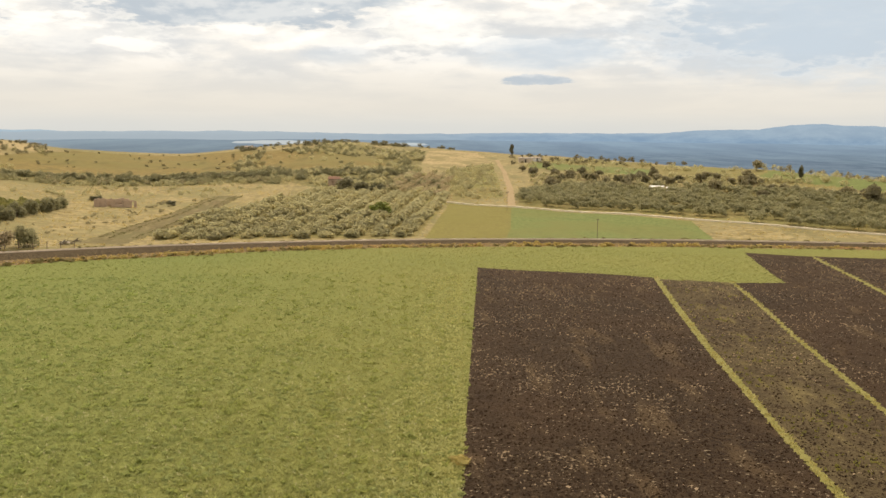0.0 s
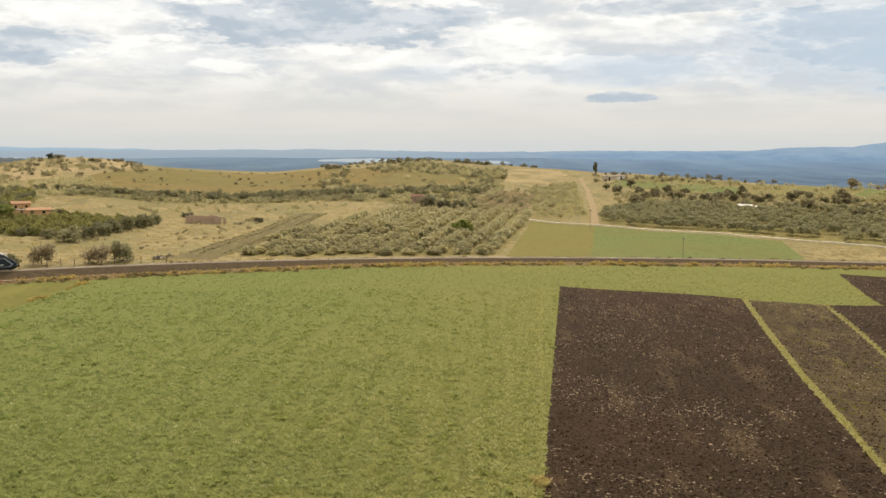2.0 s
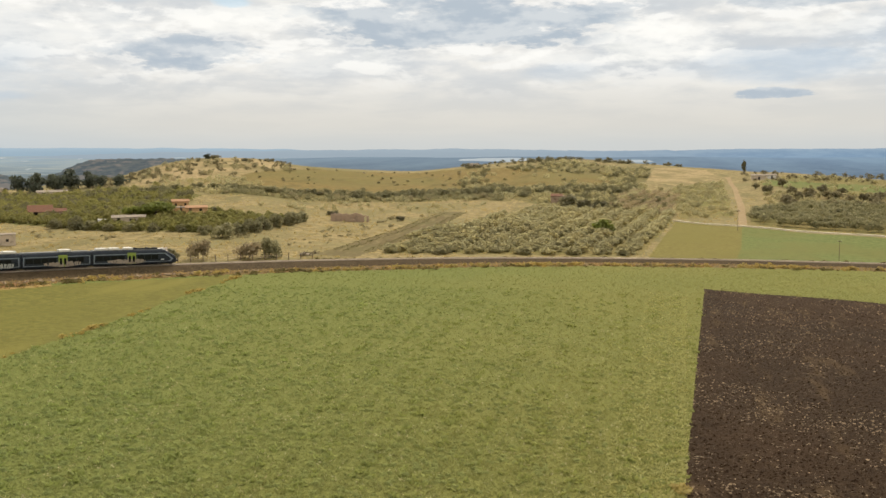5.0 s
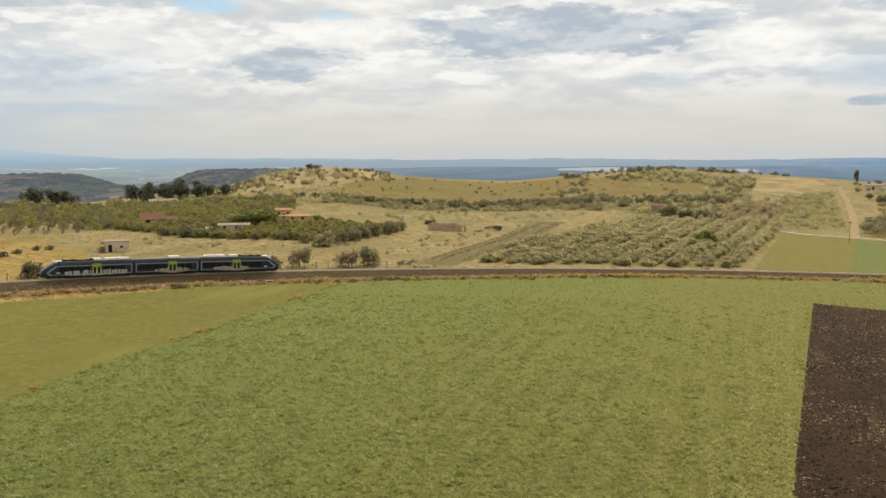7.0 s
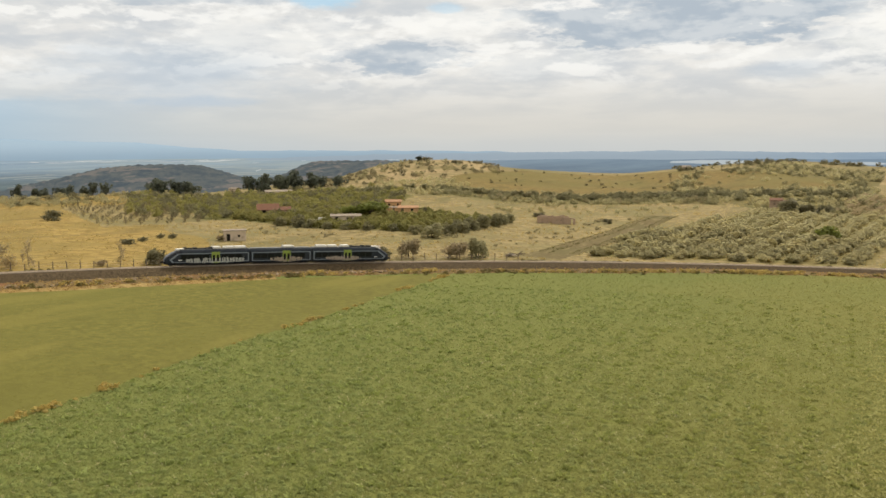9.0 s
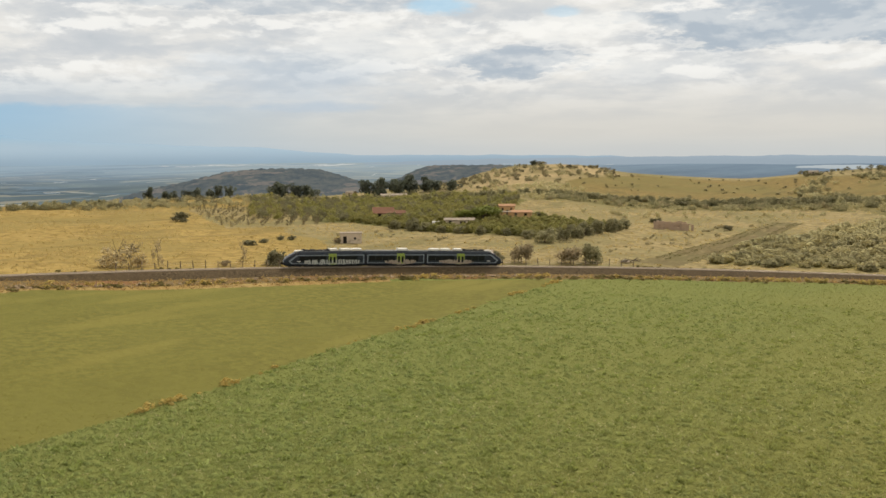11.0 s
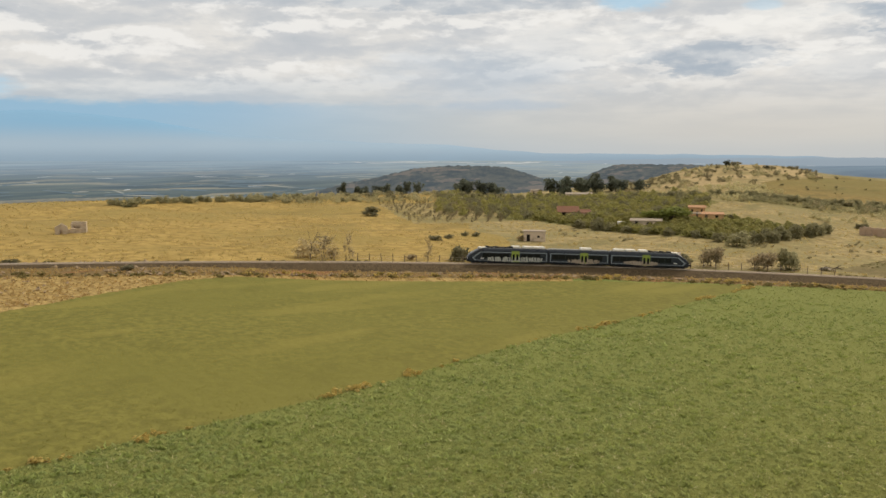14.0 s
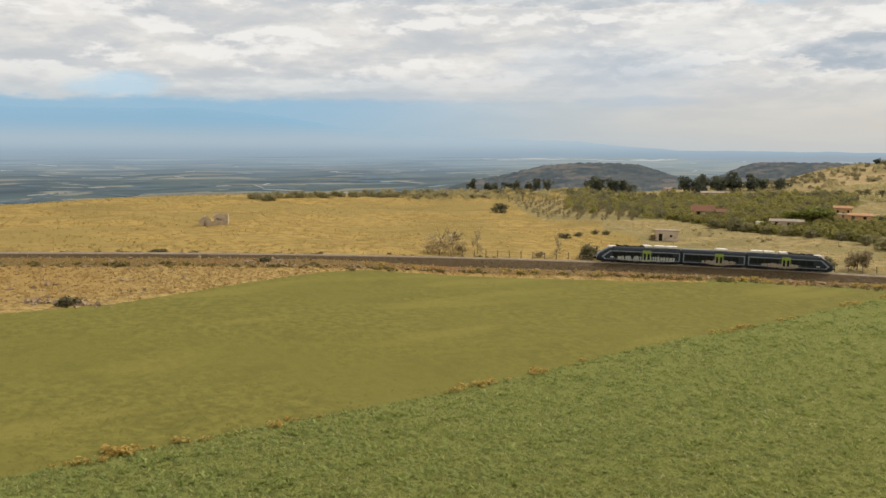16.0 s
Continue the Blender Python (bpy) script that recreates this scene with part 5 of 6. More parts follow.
    for s in (-1, 1):
        for leaf in (-0.475, 0.475):
            door = part("door", sheet(door_x + leaf * 0.98 - 0.46, door_x + leaf * 0.98 + 0.46, 0.62, 2.98, 0.02, side=s), LIME, car, "lime green sliding door leaf")
            part("door_window", sheet(door_x + leaf * 0.92 - 0.25, door_x + leaf * 0.92 + 0.25, 1.05, 2.42, 0.05, side=s), GLASS, door)
    part("cantrail", box(bmesh.new(), door_x - 0.93, door_x + 0.93, -1.43, 1.43, 2.98, 3.10), LIME, car)
    # roof
    r0, r1 = (3.4 if nose < 0 else 0.3), (length - 3.4 if nose > 0 else length - 0.3)
    part("roof", box(bmesh.new(), r0, r1, -0.98, 0.98, 3.58, 3.74, 0.05), ROOFGREY, car)
    units = [(10.6, 1.8), (13.2, 2.3), (15.7, 2.5)] if nose < 0 else ([(1.1, 2.5), (4.0, 2.1), (7.1, 1.9)] if nose > 0 else [(7.8, 2.5)])
    for ux, ul in units:
        part("roof_unit", box(bmesh.new(), ux, ux + ul, -0.95, 0.95, 3.72, 4.18, 0.08), ROOFWHITE, car, "off-white roof unit")
    if nose:
        g0, g1 = ((4.4, 10.3) if nose < 0 else (9.3, length - 4.4))
        x = g0
        while x < g1:
            w = rng.uniform(0.5, 1.1)
            part("roof_gear", box(bmesh.new(), x, x + w, -0.8, 0.8, 3.72, 3.72 + rng.uniform(0.15, 0.42), 0.05), GEAR, car)
            x += w + rng.uniform(0.08, 0.3)
        f0 = 2.6 if nose < 0 else length - 5.0
        part("roof_fairing", box(bmesh.new(), f0, f0 + 2.4, -0.75, 0.75, 3.36, 3.80, 0.12), ROOFWHITE, car)
        part("lettering_bar", sheet(2.9 if nose < 0 else length - 3.9, 3.7 if nose < 0 else length - 3.1, 1.28, 1.46, 0.03), LAMP_LENS, car)
    part("skirt", box(bmesh.new(), r0 + 1.2, r1 - 1.2, -1.30, 1.30, 0.22, 0.46, 0.04), GEAR, car)
    bogie(car, 2.6 if nose < 0 else 0.0)
    if nose > 0:
        bogie(car, length - 2.6)
    if nose >= 0:
        part("gangway", box(bmesh.new(), -0.2, 0.2, -1.15, 1.15, 0.7, 3.4), GEAR, car)
    spray(car, *tag, rng)
    if rng.arch > 0.5:
        spray(car, door_x - 2.4, door_x + 2.2, tag[2] - 0.1, tag[3] * 0.9, tag[4], rng)
    return car


def build_train(mid_az):
    rng = random.Random(21)
    a = np.arange(mid_az + 12, mid_az - 12, -0.05)
    x, y = polar(a, rail_r(a))
    s = np.concatenate([[0], np.cumsum(np.hypot(np.diff(x), np.diff(y)))])
    s -= np.interp(mid_az, a[::-1], s[::-1])
    z = rail_z(a) + 0.2
    at = lambda q: Vector((float(np.interp(q, s, x)), float(np.interp(q, s, y)), float(np.interp(q, s, z))))
    root = tagged(new("railcar"), "three-car dark navy railcar with lime green doors and sprayed flanks", "train")
    root.matrix_basis = Matrix.Translation(at(0))
    start = -26.3
    for length, nose, door, tag in ((19.0, -1, 11.1, (4.6, 17.4, 1.3, 1.15, TAG_PALE)), (14.5, 0, 8.4, (4.6, 11.9, 1.25, 1.3, TAG_SAND)), (19.0, 1, 8.6, (3.4, 11.6, 1.25, 1.15, TAG_SAND))):
        p, q = at(start), at(start + length)
        d = (q - p).normalized()
        side = Vector((0, 0, 1)).cross(d).normalized()
        up = d.cross(side)
        m = Matrix((d, side, up)).transposed().to_4x4()
        m.translation = p
        car = carriage(root, length, nose, door, tag, _Arch(rng, 0.25 if nose < 0 else 0.7))
        car.matrix_basis = root.matrix_basis.inverted() @ m
        start += length + 0.05


class _Arch:
    """A random source that also carries how strongly a sprayed run is arched."""

    def __init__(self, rng, arch):
        self.uniform, self.random, self.arch = rng.uniform, rng.random, arch


build_train(37.72)


# ---- trees and shrubs ----
PRNG = np.random.default_rng(3)
SITES = ((-114.6, 309, 9), (-173.7, 296, 7), (-166, 291, 6), (-177, 267, 8), (-173, 289, 4), (-220, 281, 9), (-280, 363, 9), (-173, 203, 6), (-122, 194, 6), (-47, 407, 8), (98, 411, 6), (104, 409, 4), (53, 590, 7), (-183.6, 262, 3))
olive = Plant("olive_tree", "bush", OLIVE_LEAF, "grey-green olive tree growing in a grove row", "tree", "olive trees", 640, 0.052, 5, 0.45, 0.03, seed=2, core=0.4)
citrus = Plant("orchard_tree", "bush", ORCHARD_LEAF, "low green orchard tree in a planted row", "tree", "orchard trees", 420, 0.066, 4, 0.4, 0.04, seed=3)
shrub = Plant("shrub", "bush", BROWN_LEAF, "withered brownish shrub beside the railway", "shrub", "", 900, 0.042, 4, 0.7, 0.02, seed=4, core=0.35)
darkbush = Plant("dark_bush", "bush", DARK_LEAF, "dense dark green bush in dry grass", "bush", "", 760, 0.050, 4, 0.4, 0.03, seed=5)
hedge = Plant("hedge_tree", "bush", HEDGE_LEAF, "rounded grey-green tree in the orchard's hedge", "tree", "", 760, 0.050, 4, 0.4, 0.03, seed=25)
greentree = Plant("broadleaf_tree", "olive", BRIGHT_LEAF, "fresh green broadleaf tree among olives", "tree", "", 900, 0.048, 3, seed=6)
pine = Plant("pine_tree", "pine", leafy("pine_needles", (0.075, 0.085, 0.06), (0.15, 0.16, 0.11), (0.12, 0.13, 0.085)), "dark green pine tree on the plateau's edge", "tree", "pine trees", 900, 0.056, 4, 0.6, 0.04, seed=7)
cypress = Plant("cypress_tree", "cypress", DARK_LEAF, "slender dark cypress on the ridge", "tree", "", 420, 0.060, 2, 0.4, 0.05, seed=8)
oak = Plant("round_tree", "olive", leafy("grey_oak_foliage", (0.18, 0.155, 0.085), (0.35, 0.30, 0.165), (0.30, 0.25, 0.13), 0.25, 0.55), "round grey-brown tree standing in the dry fields", "tree", "field trees", 560, 0.056, 4, seed=9)
heath = Plant("heath_bush", "bush", oak.leaf, "", "bush", "", 420, 0.062, 4, 0.4, 0.03, seed=19)
sapling = Plant("sapling", "thin", leafy("sapling_leaves", (0.17, 0.14, 0.075), (0.29, 0.24, 0.13), (0.23, 0.19, 0.10)), "young thin fruit tree on bare dry ground", "tree", "young fruit trees", 110, 0.055, 3, 0.9, 0.02, seed=10, core=0.1)
thicket = Plant("withered_thicket", "bush", leafy("straw_brown_twigs", (0.30, 0.24, 0.13), (0.50, 0.41, 0.24), (0.42, 0.335, 0.18), 0.2, 0.7), "straw-brown half-bare thicket beside the railway", "shrub", "", 700, 0.03, 3, 0.8, 0.015, seed=24, core=0.2)
reed = Plant("tall_shrub", "thin", BROWN_LEAF, "tall half-bare shrub beside the railway", "shrub", "", 420, 0.028, 2, 1.0, 0.012, seed=12, core=0.05)

# olive groves in rows: the nearest as single trees, the rest joined
gx, gy = rows_in(GROVE_A, 6.7, 84, 0.5, PRNG, 2.1)
hx, hy = rows_in(GROVE_B, 8.6, -30, 0.4, PRNG, 3.6)
kx, ky = rows_in(GROVE_C, 13.0, -24, 0.8, PRNG, 5.0)
ox, oy = clear_of(np.concatenate([gx, hx, kx]), np.concatenate([gy, hy, ky]), SITES)
keep = PRNG.random(len(ox)) < 0.94
ox, oy = ox[keep], oy[keep]
order = np.argsort(np.hypot(ox, oy))
ox, oy = ox[order], oy[order]
big_rows = inside(GROVE_B, ox, oy)
ow = np.where(big_rows, 4.6, 4.5) + 1.7 * PRNG.random(len(ox))
oh = np.where(big_rows, 3.5, 2.4) + 1.1 * PRNG.random(len(ox))
tall = Plant("tall_olive_tree", "olive", HEDGE_LEAF, "full-grown grey-green olive tree in a dense row", "tree", "olive trees", 620, 0.058, 5, seed=22)
for i in range(min(290, len(ox))):
    (tall if big_rows[i] else olive).grow(ox[i], oy[i], ow[i], oh[i])
late = np.arange(len(ox)) >= 290
for plant, k, nm in ((olive, late & ~big_rows, "olive_grove"), (tall, late & big_rows, "tall_olive_grove")):
    plant.mass(nm, ox[k], oy[k], ow[k], oh[k], "grey-green olive trees in rows on the rising ground", 0.55)

# the long hedge below the vineyard
HEDGE_LINE = np.array([(-226.0, 362.0), (-201.8, 373.2), (-183.3, 376.0), (-167.9, 400.5), (-139.7, 425.2), (-123.3, 450.9), (-103.2, 461.2), (-62.0, 470.0), (-25.0, 482.0)])
cum = np.concatenate([[0], np.cumsum(np.hypot(*np.diff(HEDGE_LINE, axis=0).T))])
t = np.arange(0, cum[-1], 2.6)
lx = np.interp(t, cum, HEDGE_LINE[:, 0]) + 0.8 * PRNG.normal(size=len(t))
ly = np.interp(t, cum, HEDGE_LINE[:, 1]) + 0.8 * PRNG.normal(size=len(t))
hedge.mass("long_hedge", lx, ly, 4.0 + 2.0 * PRNG.random(len(t)), 2.8 + 1.6 * PRNG.random(len(t)), "long unbroken hedge of grey-green trees below the vineyard", 0.6)
k = lx > -150
hedge.mass("hedge_olives", lx[k] + 3.0, ly[k] - 11.0 + 1.5 * PRNG.normal(size=k.sum()), 4.0 + 2.0 * PRNG.random(k.sum()), 2.6 + 1.4 * PRNG.random(k.sum()), "row of olives before the long hedge", 0.6)
# brown orchard block behind the half-ruined house
ux, uy = clear_of(*rows_in([(-19.8, 481), (4.6, 460), (-0.8, 381), (-26, 401)], 6.0, 80, 0.5, PRNG, 3.4), SITES)
shrub.mass("brown_orchard", ux, uy, 3.6 + 1.4 * PRNG.random(len(ux)), 2.6 + 1.0 * PRNG.random(len(ux)), "brownish bare orchard trees in rows on the slope", 0.3)

# the walled orchard, and the groves behind it
cx, cy = clear_of(*rows_in(ORCHARD_A, 4.6, 27, 0.5, PRNG, 3.4), SITES)
order = np.argsort(np.hypot(cx, cy))
cx, cy = cx[order], cy[order]
cw, ch = 3.3 + 1.2 * PRNG.random(len(cx)), 2.3 + 1.1 * PRNG.random(len(cx))
for i in range(min(240, len(cx))):
    citrus.grow(cx[i], cy[i], cw[i], ch[i])
citrus.mass("orchard_rows", cx[240:], cy[240:], cw[240:], ch[240:], "low green orchard trees in close rows", 0.5)
bx, by = clear_of(*rows_in(BACKGROVE, 5.6, 40, 1.0, PRNG, 5.0), SITES)
sel = PRNG.random(len(bx)) < 0.8
bx, by = bx[sel], by[sel]
half = PRNG.random(len(bx)) < 0.5
for plant, k, nm in ((citrus, half, "back_orchard"), (hedge, ~half, "back_thicket")):
    n = int(k.sum())
    plant.mass(nm, bx[k], by[k], 3.6 + 2.6 * PRNG.random(n), 2.4 + 2.4 * PRNG.random(n), "mixed orchard and grey-green trees behind the orchard", 0.4)

# scrub on the hills
STRAW_EDGE = [(-200, 215), (-130, 225), (-95, 240), (-92, 345), (-120, 335), (-112, 260), (-135, 236), (-190, 236)]
for poly, n, plant, lo, hi, nm, lab in (
        (SCRUB, 400, olive, 2.5, 6.0, "hill_scrub", "grey-green scrub and small trees over the low hill"), (SCRUB, 330, hedge, 2.5, 6.0, "hill_bushes", "grey-green evergreen bushes on the low hill"),
        (LANESIDE, 180, olive, 2.0, 4.0, "laneside_scrub", "sparse small trees beside the sandy lane"), (HILL, 130, heath, 2.0, 5.0, "hilltop_shrubs", "scattered shrubs on a bare sandy hill"),
        (HILL, 40, olive, 3.0, 6.5, "hilltop_olives", "scattered olives on a bare sandy hill"), (MIDHEDGE, 190, hedge, 2.5, 5.0, "mid_olives", "belt of olive trees at the foot of the hill"),
        (MIDHEDGE, 60, heath, 2.5, 5.0, "mid_bushes", "dark bushes among a belt of olives"), (VINES, 70, heath, 1.5, 3.5, "vine_bushes", "scattered bushes in ochre vineyard land"),
        ([(-10, 500), (-5, 430), (3, 400), (20, 400), (28, 560), (5, 525)], 60, olive, 2.5, 4.5, "slope_scrub", "scrub on the slope beside the lane"),
        ([(-159, 322), (-159, 398), (-101, 440), (-80, 400), (-86, 360), (-110, 345)], 70, olive, 2.0, 4.5, "meadow_shrubs", "shrubs and small olives about the dry meadow"),
        ([(-330, 184), (-372, 268), (-345, 362), (-300, 302), (-316, 225)], 240, olive, 2.5, 5.0, "rim_scrub", "scrub along the plateau's rim"),
        ([(-330, 184), (-372, 268), (-345, 362), (-300, 302), (-316, 225)], 40, darkbush, 2.5, 5.0, "rim_bushes", "dark bushes along the plateau's rim"),
        ([(-258, 385), (-224, 440), (-180, 405), (-190, 345)], 110, olive, 2.0, 4.5, "foot_scrub", "olive scrub at the foot of the sandy hill"),
        ([(-300, 415), (-275, 410), (-300, 490), (-322, 470)], 60, heath, 2.0, 5.0, "flank_scrub", "shrubs on the flank of the sandy hill"),
        (STRAW_EDGE, 70, heath, 1.0, 2.6, "meadow_tufts", "low bushes and tall tufts in the dry meadow"),
        (RIGHTTREES, 150, olive, 2.5, 5.5, "field_olives", "scattered trees in dry fields"),
        ([(40, 600), (45, 552), (75, 560), (130, 520), (150, 560), (60, 660)], 60, oak, 2.5, 6.0, "ridge_trees", "trees along the far ridge"),
        ([(165, 450), (240, 380), (260, 420), (190, 480)], 40, oak, 2.5, 5.0, "ridge_trees", "trees along the far ridge"),
        ([(-145, 640), (-80, 690), (10, 680), (10, 700), (-90, 720), (-160, 690)], 110, darkbush, 3.0, 6.0, "crest_trees", "dark trees along the low hill's crest")):
    sx, sy = clear_of(*scatter(poly, n, PRNG), SITES)
    free = ~inside(OCHRE_BAND, sx, sy) | (PRNG.random(len(sx)) < 0.08)
    sx, sy = sx[free], sy[free]
    w = lo + (hi - lo) * PRNG.random(len(sx)) ** 1.6
    plant.mass(nm, sx, sy, w, w * (0.62 + 0.25 * PRNG.random(len(sx))), lab, 0.34)

# trees along the plateau's rim
ra = np.arange(54.5, 66.5, 0.35) + 0.12 * PRNG.normal(size=35)
ux, uy = polar(ra, np.interp(ra, _A, RIM_R) - 4 + 3 * PRNG.normal(size=len(ra)))
hedge.mass("rim_hedge", ux, uy, 3.5 + 2.5 * PRNG.random(len(ux)), 2.4 + 2.0 * PRNG.random(len(ux)), "grey-green trees along the golden field's far edge", 0.6)

# young trees on bare ground
yx, yy = rows_in(YOUNG, 5.5, 40, 0.3, PRNG, 4.5)
for i in range(len(yx)):
    sapling.grow(yx[i], yy[i], 1.3 + 0.5 * PRNG.random(), 2.0 + 0.9 * PRNG.random())

# single shrubs and trees along the railway and in the meadows: x, y, width, height
for plant, x, y, w, h, lab in (
        (darkbush, -135.0, 171.2, 3.3, 4.0, ""), (shrub, -132.8, 182.2, 5.0, 3.7, ""), (shrub, -113.9, 200.8, 6.6, 7.2, ""), (shrub, -103.8, 208.5, 7.6, 6.4, ""),
        (hedge, -99.7, 213.2, 6.0, 7.2, "grey-green bush beside the railway"), (darkbush, -151.8, 151.0, 5.6, 5.6, ""), (shrub, -148.5, 156.6, 3.2, 2.5, ""), (shrub, -157.7, 140.5, 2.8, 2.2, ""),
        (reed, -170.6, 124.6, 7.0, 6.0, ""), (thicket, -171.8, 121.5, 9.5, 7.4, ""), (thicket, -168.8, 125.0, 5.5, 4.2, ""), (reed, -166.5, 128.8, 4.0, 6.6, ""),
        (reed, -156.8, 145.0, 3.0, 6.0, "thin half-bare tree beside the fence"), (darkbush, -187.3, 176.0, 3.9, 2.4, ""), (darkbush, -188.8, 183.1, 3.0, 1.8, ""), (darkbush, -191.1, 192.1, 2.4, 2.0, ""),
        (darkbush, -189.1, 194.8, 2.7, 2.1, ""), (darkbush, -259.1, 210.7, 7.6, 4.3, ""), (shrub, -175.5, 199.8, 3.4, 2.4, "withered shrub beside a plastered shed"),
        (shrub, -127.0, 191.5, 4.5, 3.2, "withered shrub leaning on a stone hut"), (darkbush, -118.5, 196.0, 4.6, 3.6, "dark ivy-like bush smothering a stone hut"),
        (cypress, 49.5, 657, 6.5, 8.6, ""), (oak, 158.0, 455, 7.0, 5.6, ""), (cypress, 164.8, 415.0, 5.2, 7.0, ""), (pine, -290, 528, 5.4, 3.8, "dark tree on the hilltop"), (darkbush, -286.5, 531, 4.6, 3.0, "dark bush on the hilltop"), (darkbush, -268, 536, 5.0, 3.2, "dark bush on the hilltop"),
        (darkbush, -42.1, 386.7, 10.0, 7.6, "large dark tree beside a stone house"), (darkbush, -36.0, 390, 8.0, 5.0, "dark tree among olives"), (darkbush, -29.0, 395, 7.5, 5.0, "dark tree among olives"),
        (greentree, -22.2, 311.7, 8.2, 5.6, ""), (greentree, -173.7, 278.0, 13.0, 6.4, "broad green tree beside a long shed"), (greentree, -181.0, 276.5, 8.0, 5.2, "green tree behind a long shed"),
        (darkbush, -144.5, 32.1, 3.6, 2.2, "dark thorny bush among field stones"), (darkbush, -191.9, 61.8, 4.0, 1.3, "low dark scrub beside the railway"), (darkbush, -171.0, 76.9, 3.5, 1.4, "low dark scrub on tumbled stones"),
        (darkbush, -160.5, 295.0, 4.2, 3.6, "dark bush beside the orange annex"), (darkbush, -128.0, 330.0, 5.0, 3.0, "dark bush in the dry meadow"), (darkbush, -98.0, 322.0, 4.0, 2.4, "dark bush in the dry meadow")):
    plant.grow(x, y, w, h, lab)
for x, y, w, h in ((-127.4, 239.2, 7.4, 6.0), (-126.5, 249, 5.6, 4.8), (-126.0, 257, 6.2, 5.5), (-125.9, 264, 6.8, 6.2), (-126.0, 272.8, 6.2, 6.0), (-125.7, 281, 6.5, 6.0), (-126, 289, 6, 5.4), (-126.9, 297, 5.8, 4.8), (-182.0, 245.4, 7.2, 6.2), (-190.0, 246.0, 5.0, 4.0),
                   (-135, 243, 5.0, 3.6), (-144, 244, 4.6, 3.4), (-152, 243, 5.0, 3.6), (-160, 242, 4.5, 3.2), (-168, 243, 4.5, 3.4), (-176, 245, 5.0, 4.0)):
    hedge.grow(x, y, w, h)
for x, y, w, h in ((-345, 346, 11, 8.4), (-341, 354, 11, 7.8), (-341, 365, 9, 6.4), (-310, 377, 9, 8.8), (-300, 376, 9, 9.4), (-301, 391, 9, 8.0), (-296, 398, 10, 10), (-293, 407, 8, 8.4), (-306, 384, 8, 8),
                   (-371, 284, 5, 7.4), (-369, 296, 7, 5.0), (-366, 309, 7, 6.2), (-369, 325, 6, 6.8), (-360, 325, 5, 6.6), (-288, 412, 8, 6), (-280, 416, 7, 5), (-304, 380, 9, 7), (-297, 387, 9, 8), (-291, 394, 9, 7), (-286, 402, 9, 7), (-276, 410, 8, 6), (-344, 350, 10, 7), (-339, 360, 10, 7), (-368, 290, 7, 5), (-366, 302, 8, 5), (-364, 316, 8, 5)):
    pine.grow(x, y, w * 0.9, h)
for x, y, w, h in ((45.5, 518, 5.6, 3.8), (61, 532, 6.4, 5), (48, 493, 7, 4.6), (59.6, 486, 7, 4.6), (68, 480, 8, 5.2), (77, 462, 7.8, 5), (90, 439, 7.4, 5.2), (107, 460, 6.4, 6.8), (108, 428, 6, 5.2), (123, 430, 6.4, 6), (116, 384, 7.8, 8.2),
                   (132, 396, 6.2, 6.2), (141.6, 402, 4.2, 3.6), (139, 381, 6, 4), (144, 379, 6.4, 4.4), (149, 366, 5.2, 4.8), (154, 361, 5.2, 4), (129, 362, 6.6, 5), (162, 360, 8.4, 4.8), (162, 340, 11, 8.8)):
    oak.grow(x, y, w, h)

sx, sy = clear_of(*scatter(GROVE_C, 34, PRNG), SITES)
for i in range(len(sx)):
    oak.grow(sx[i], sy[i], 5.0 + 2.6 * PRNG.random(), 3.6 + 2.0 * PRNG.random())


# ---- grass, weeds and clods ----


def blades(name, xs, ys, high, wide, mat, label, category, count=4, lean=0.6, seed=5):
    """Tufts of leaning blades on the ground, joined as stuff."""
    rng = np.random.default_rng(seed)
    n = len(xs)
    z = height(xs, ys)
    a = rng.random((n, count)) * 6.28
    off = 0.35 * wide[:, None, None] * rng.normal(size=(n, count, 2))
    bx, by = xs[:, None] + off[..., 0], ys[:, None] + off[..., 1]
    w = wide[:, None] * (0.25 + 0.3 * rng.random((n, count)))
    h = high[:, None] * (0.6 + 0.7 * rng.random((n, count)))
    ca, sa = np.cos(a), np.sin(a)
    tip = lean * h * rng.normal(size=(n, count)), lean * h * rng.normal(size=(n, count))
    zz = np.broadcast_to(z[:, None], a.shape)
    v = np.stack([np.stack([bx - ca * w, by - sa * w, zz - 0.05], -1), np.stack([bx + ca * w, by + sa * w, zz - 0.05], -1), np.stack([bx + tip[0], by + tip[1], zz + h], -1)], 2)
    f = np.arange(n * count * 3).reshape(-1, 3)
    return tagged(new(name, mesh_of(name, v.reshape(-1, 3), f, mat)), label, category, kind="stuff")


def spread(n, r0, r1, a0, a1, rng, power=1.0):
    """Places over a sector, thinning with distance."""
    r = r0 * (r1 / r0) ** (rng.random(n) ** power)
    return polar(a0 + (a1 - a0) * rng.random(n), r)


def only(x, y, wanted):
    k = np.isin(zone(x, y), wanted)
    return x[k], y[k]


GR = np.random.default_rng(17)
x, y = only(*spread(150000, 62, 245, -30, 84, GR), [1])
furrow = np.sin(x * 2.6 + 0.13 * y + 1.2 * wob(x, y, 0.2, 3.0))
clump = np.clip(0.6 + 0.2 * wob(x, y, 0.11, 3.0) + 0.22 * furrow + 0.32 * GR.normal(size=len(x)), 0.12, 1.7)
blades("crop_grass", x, y, 0.06 + 0.13 * clump, 0.16 + 0.20 * clump, GRASS_LEAF, "dense tufted green crop covering the near field", "grass", 3, 0.8)


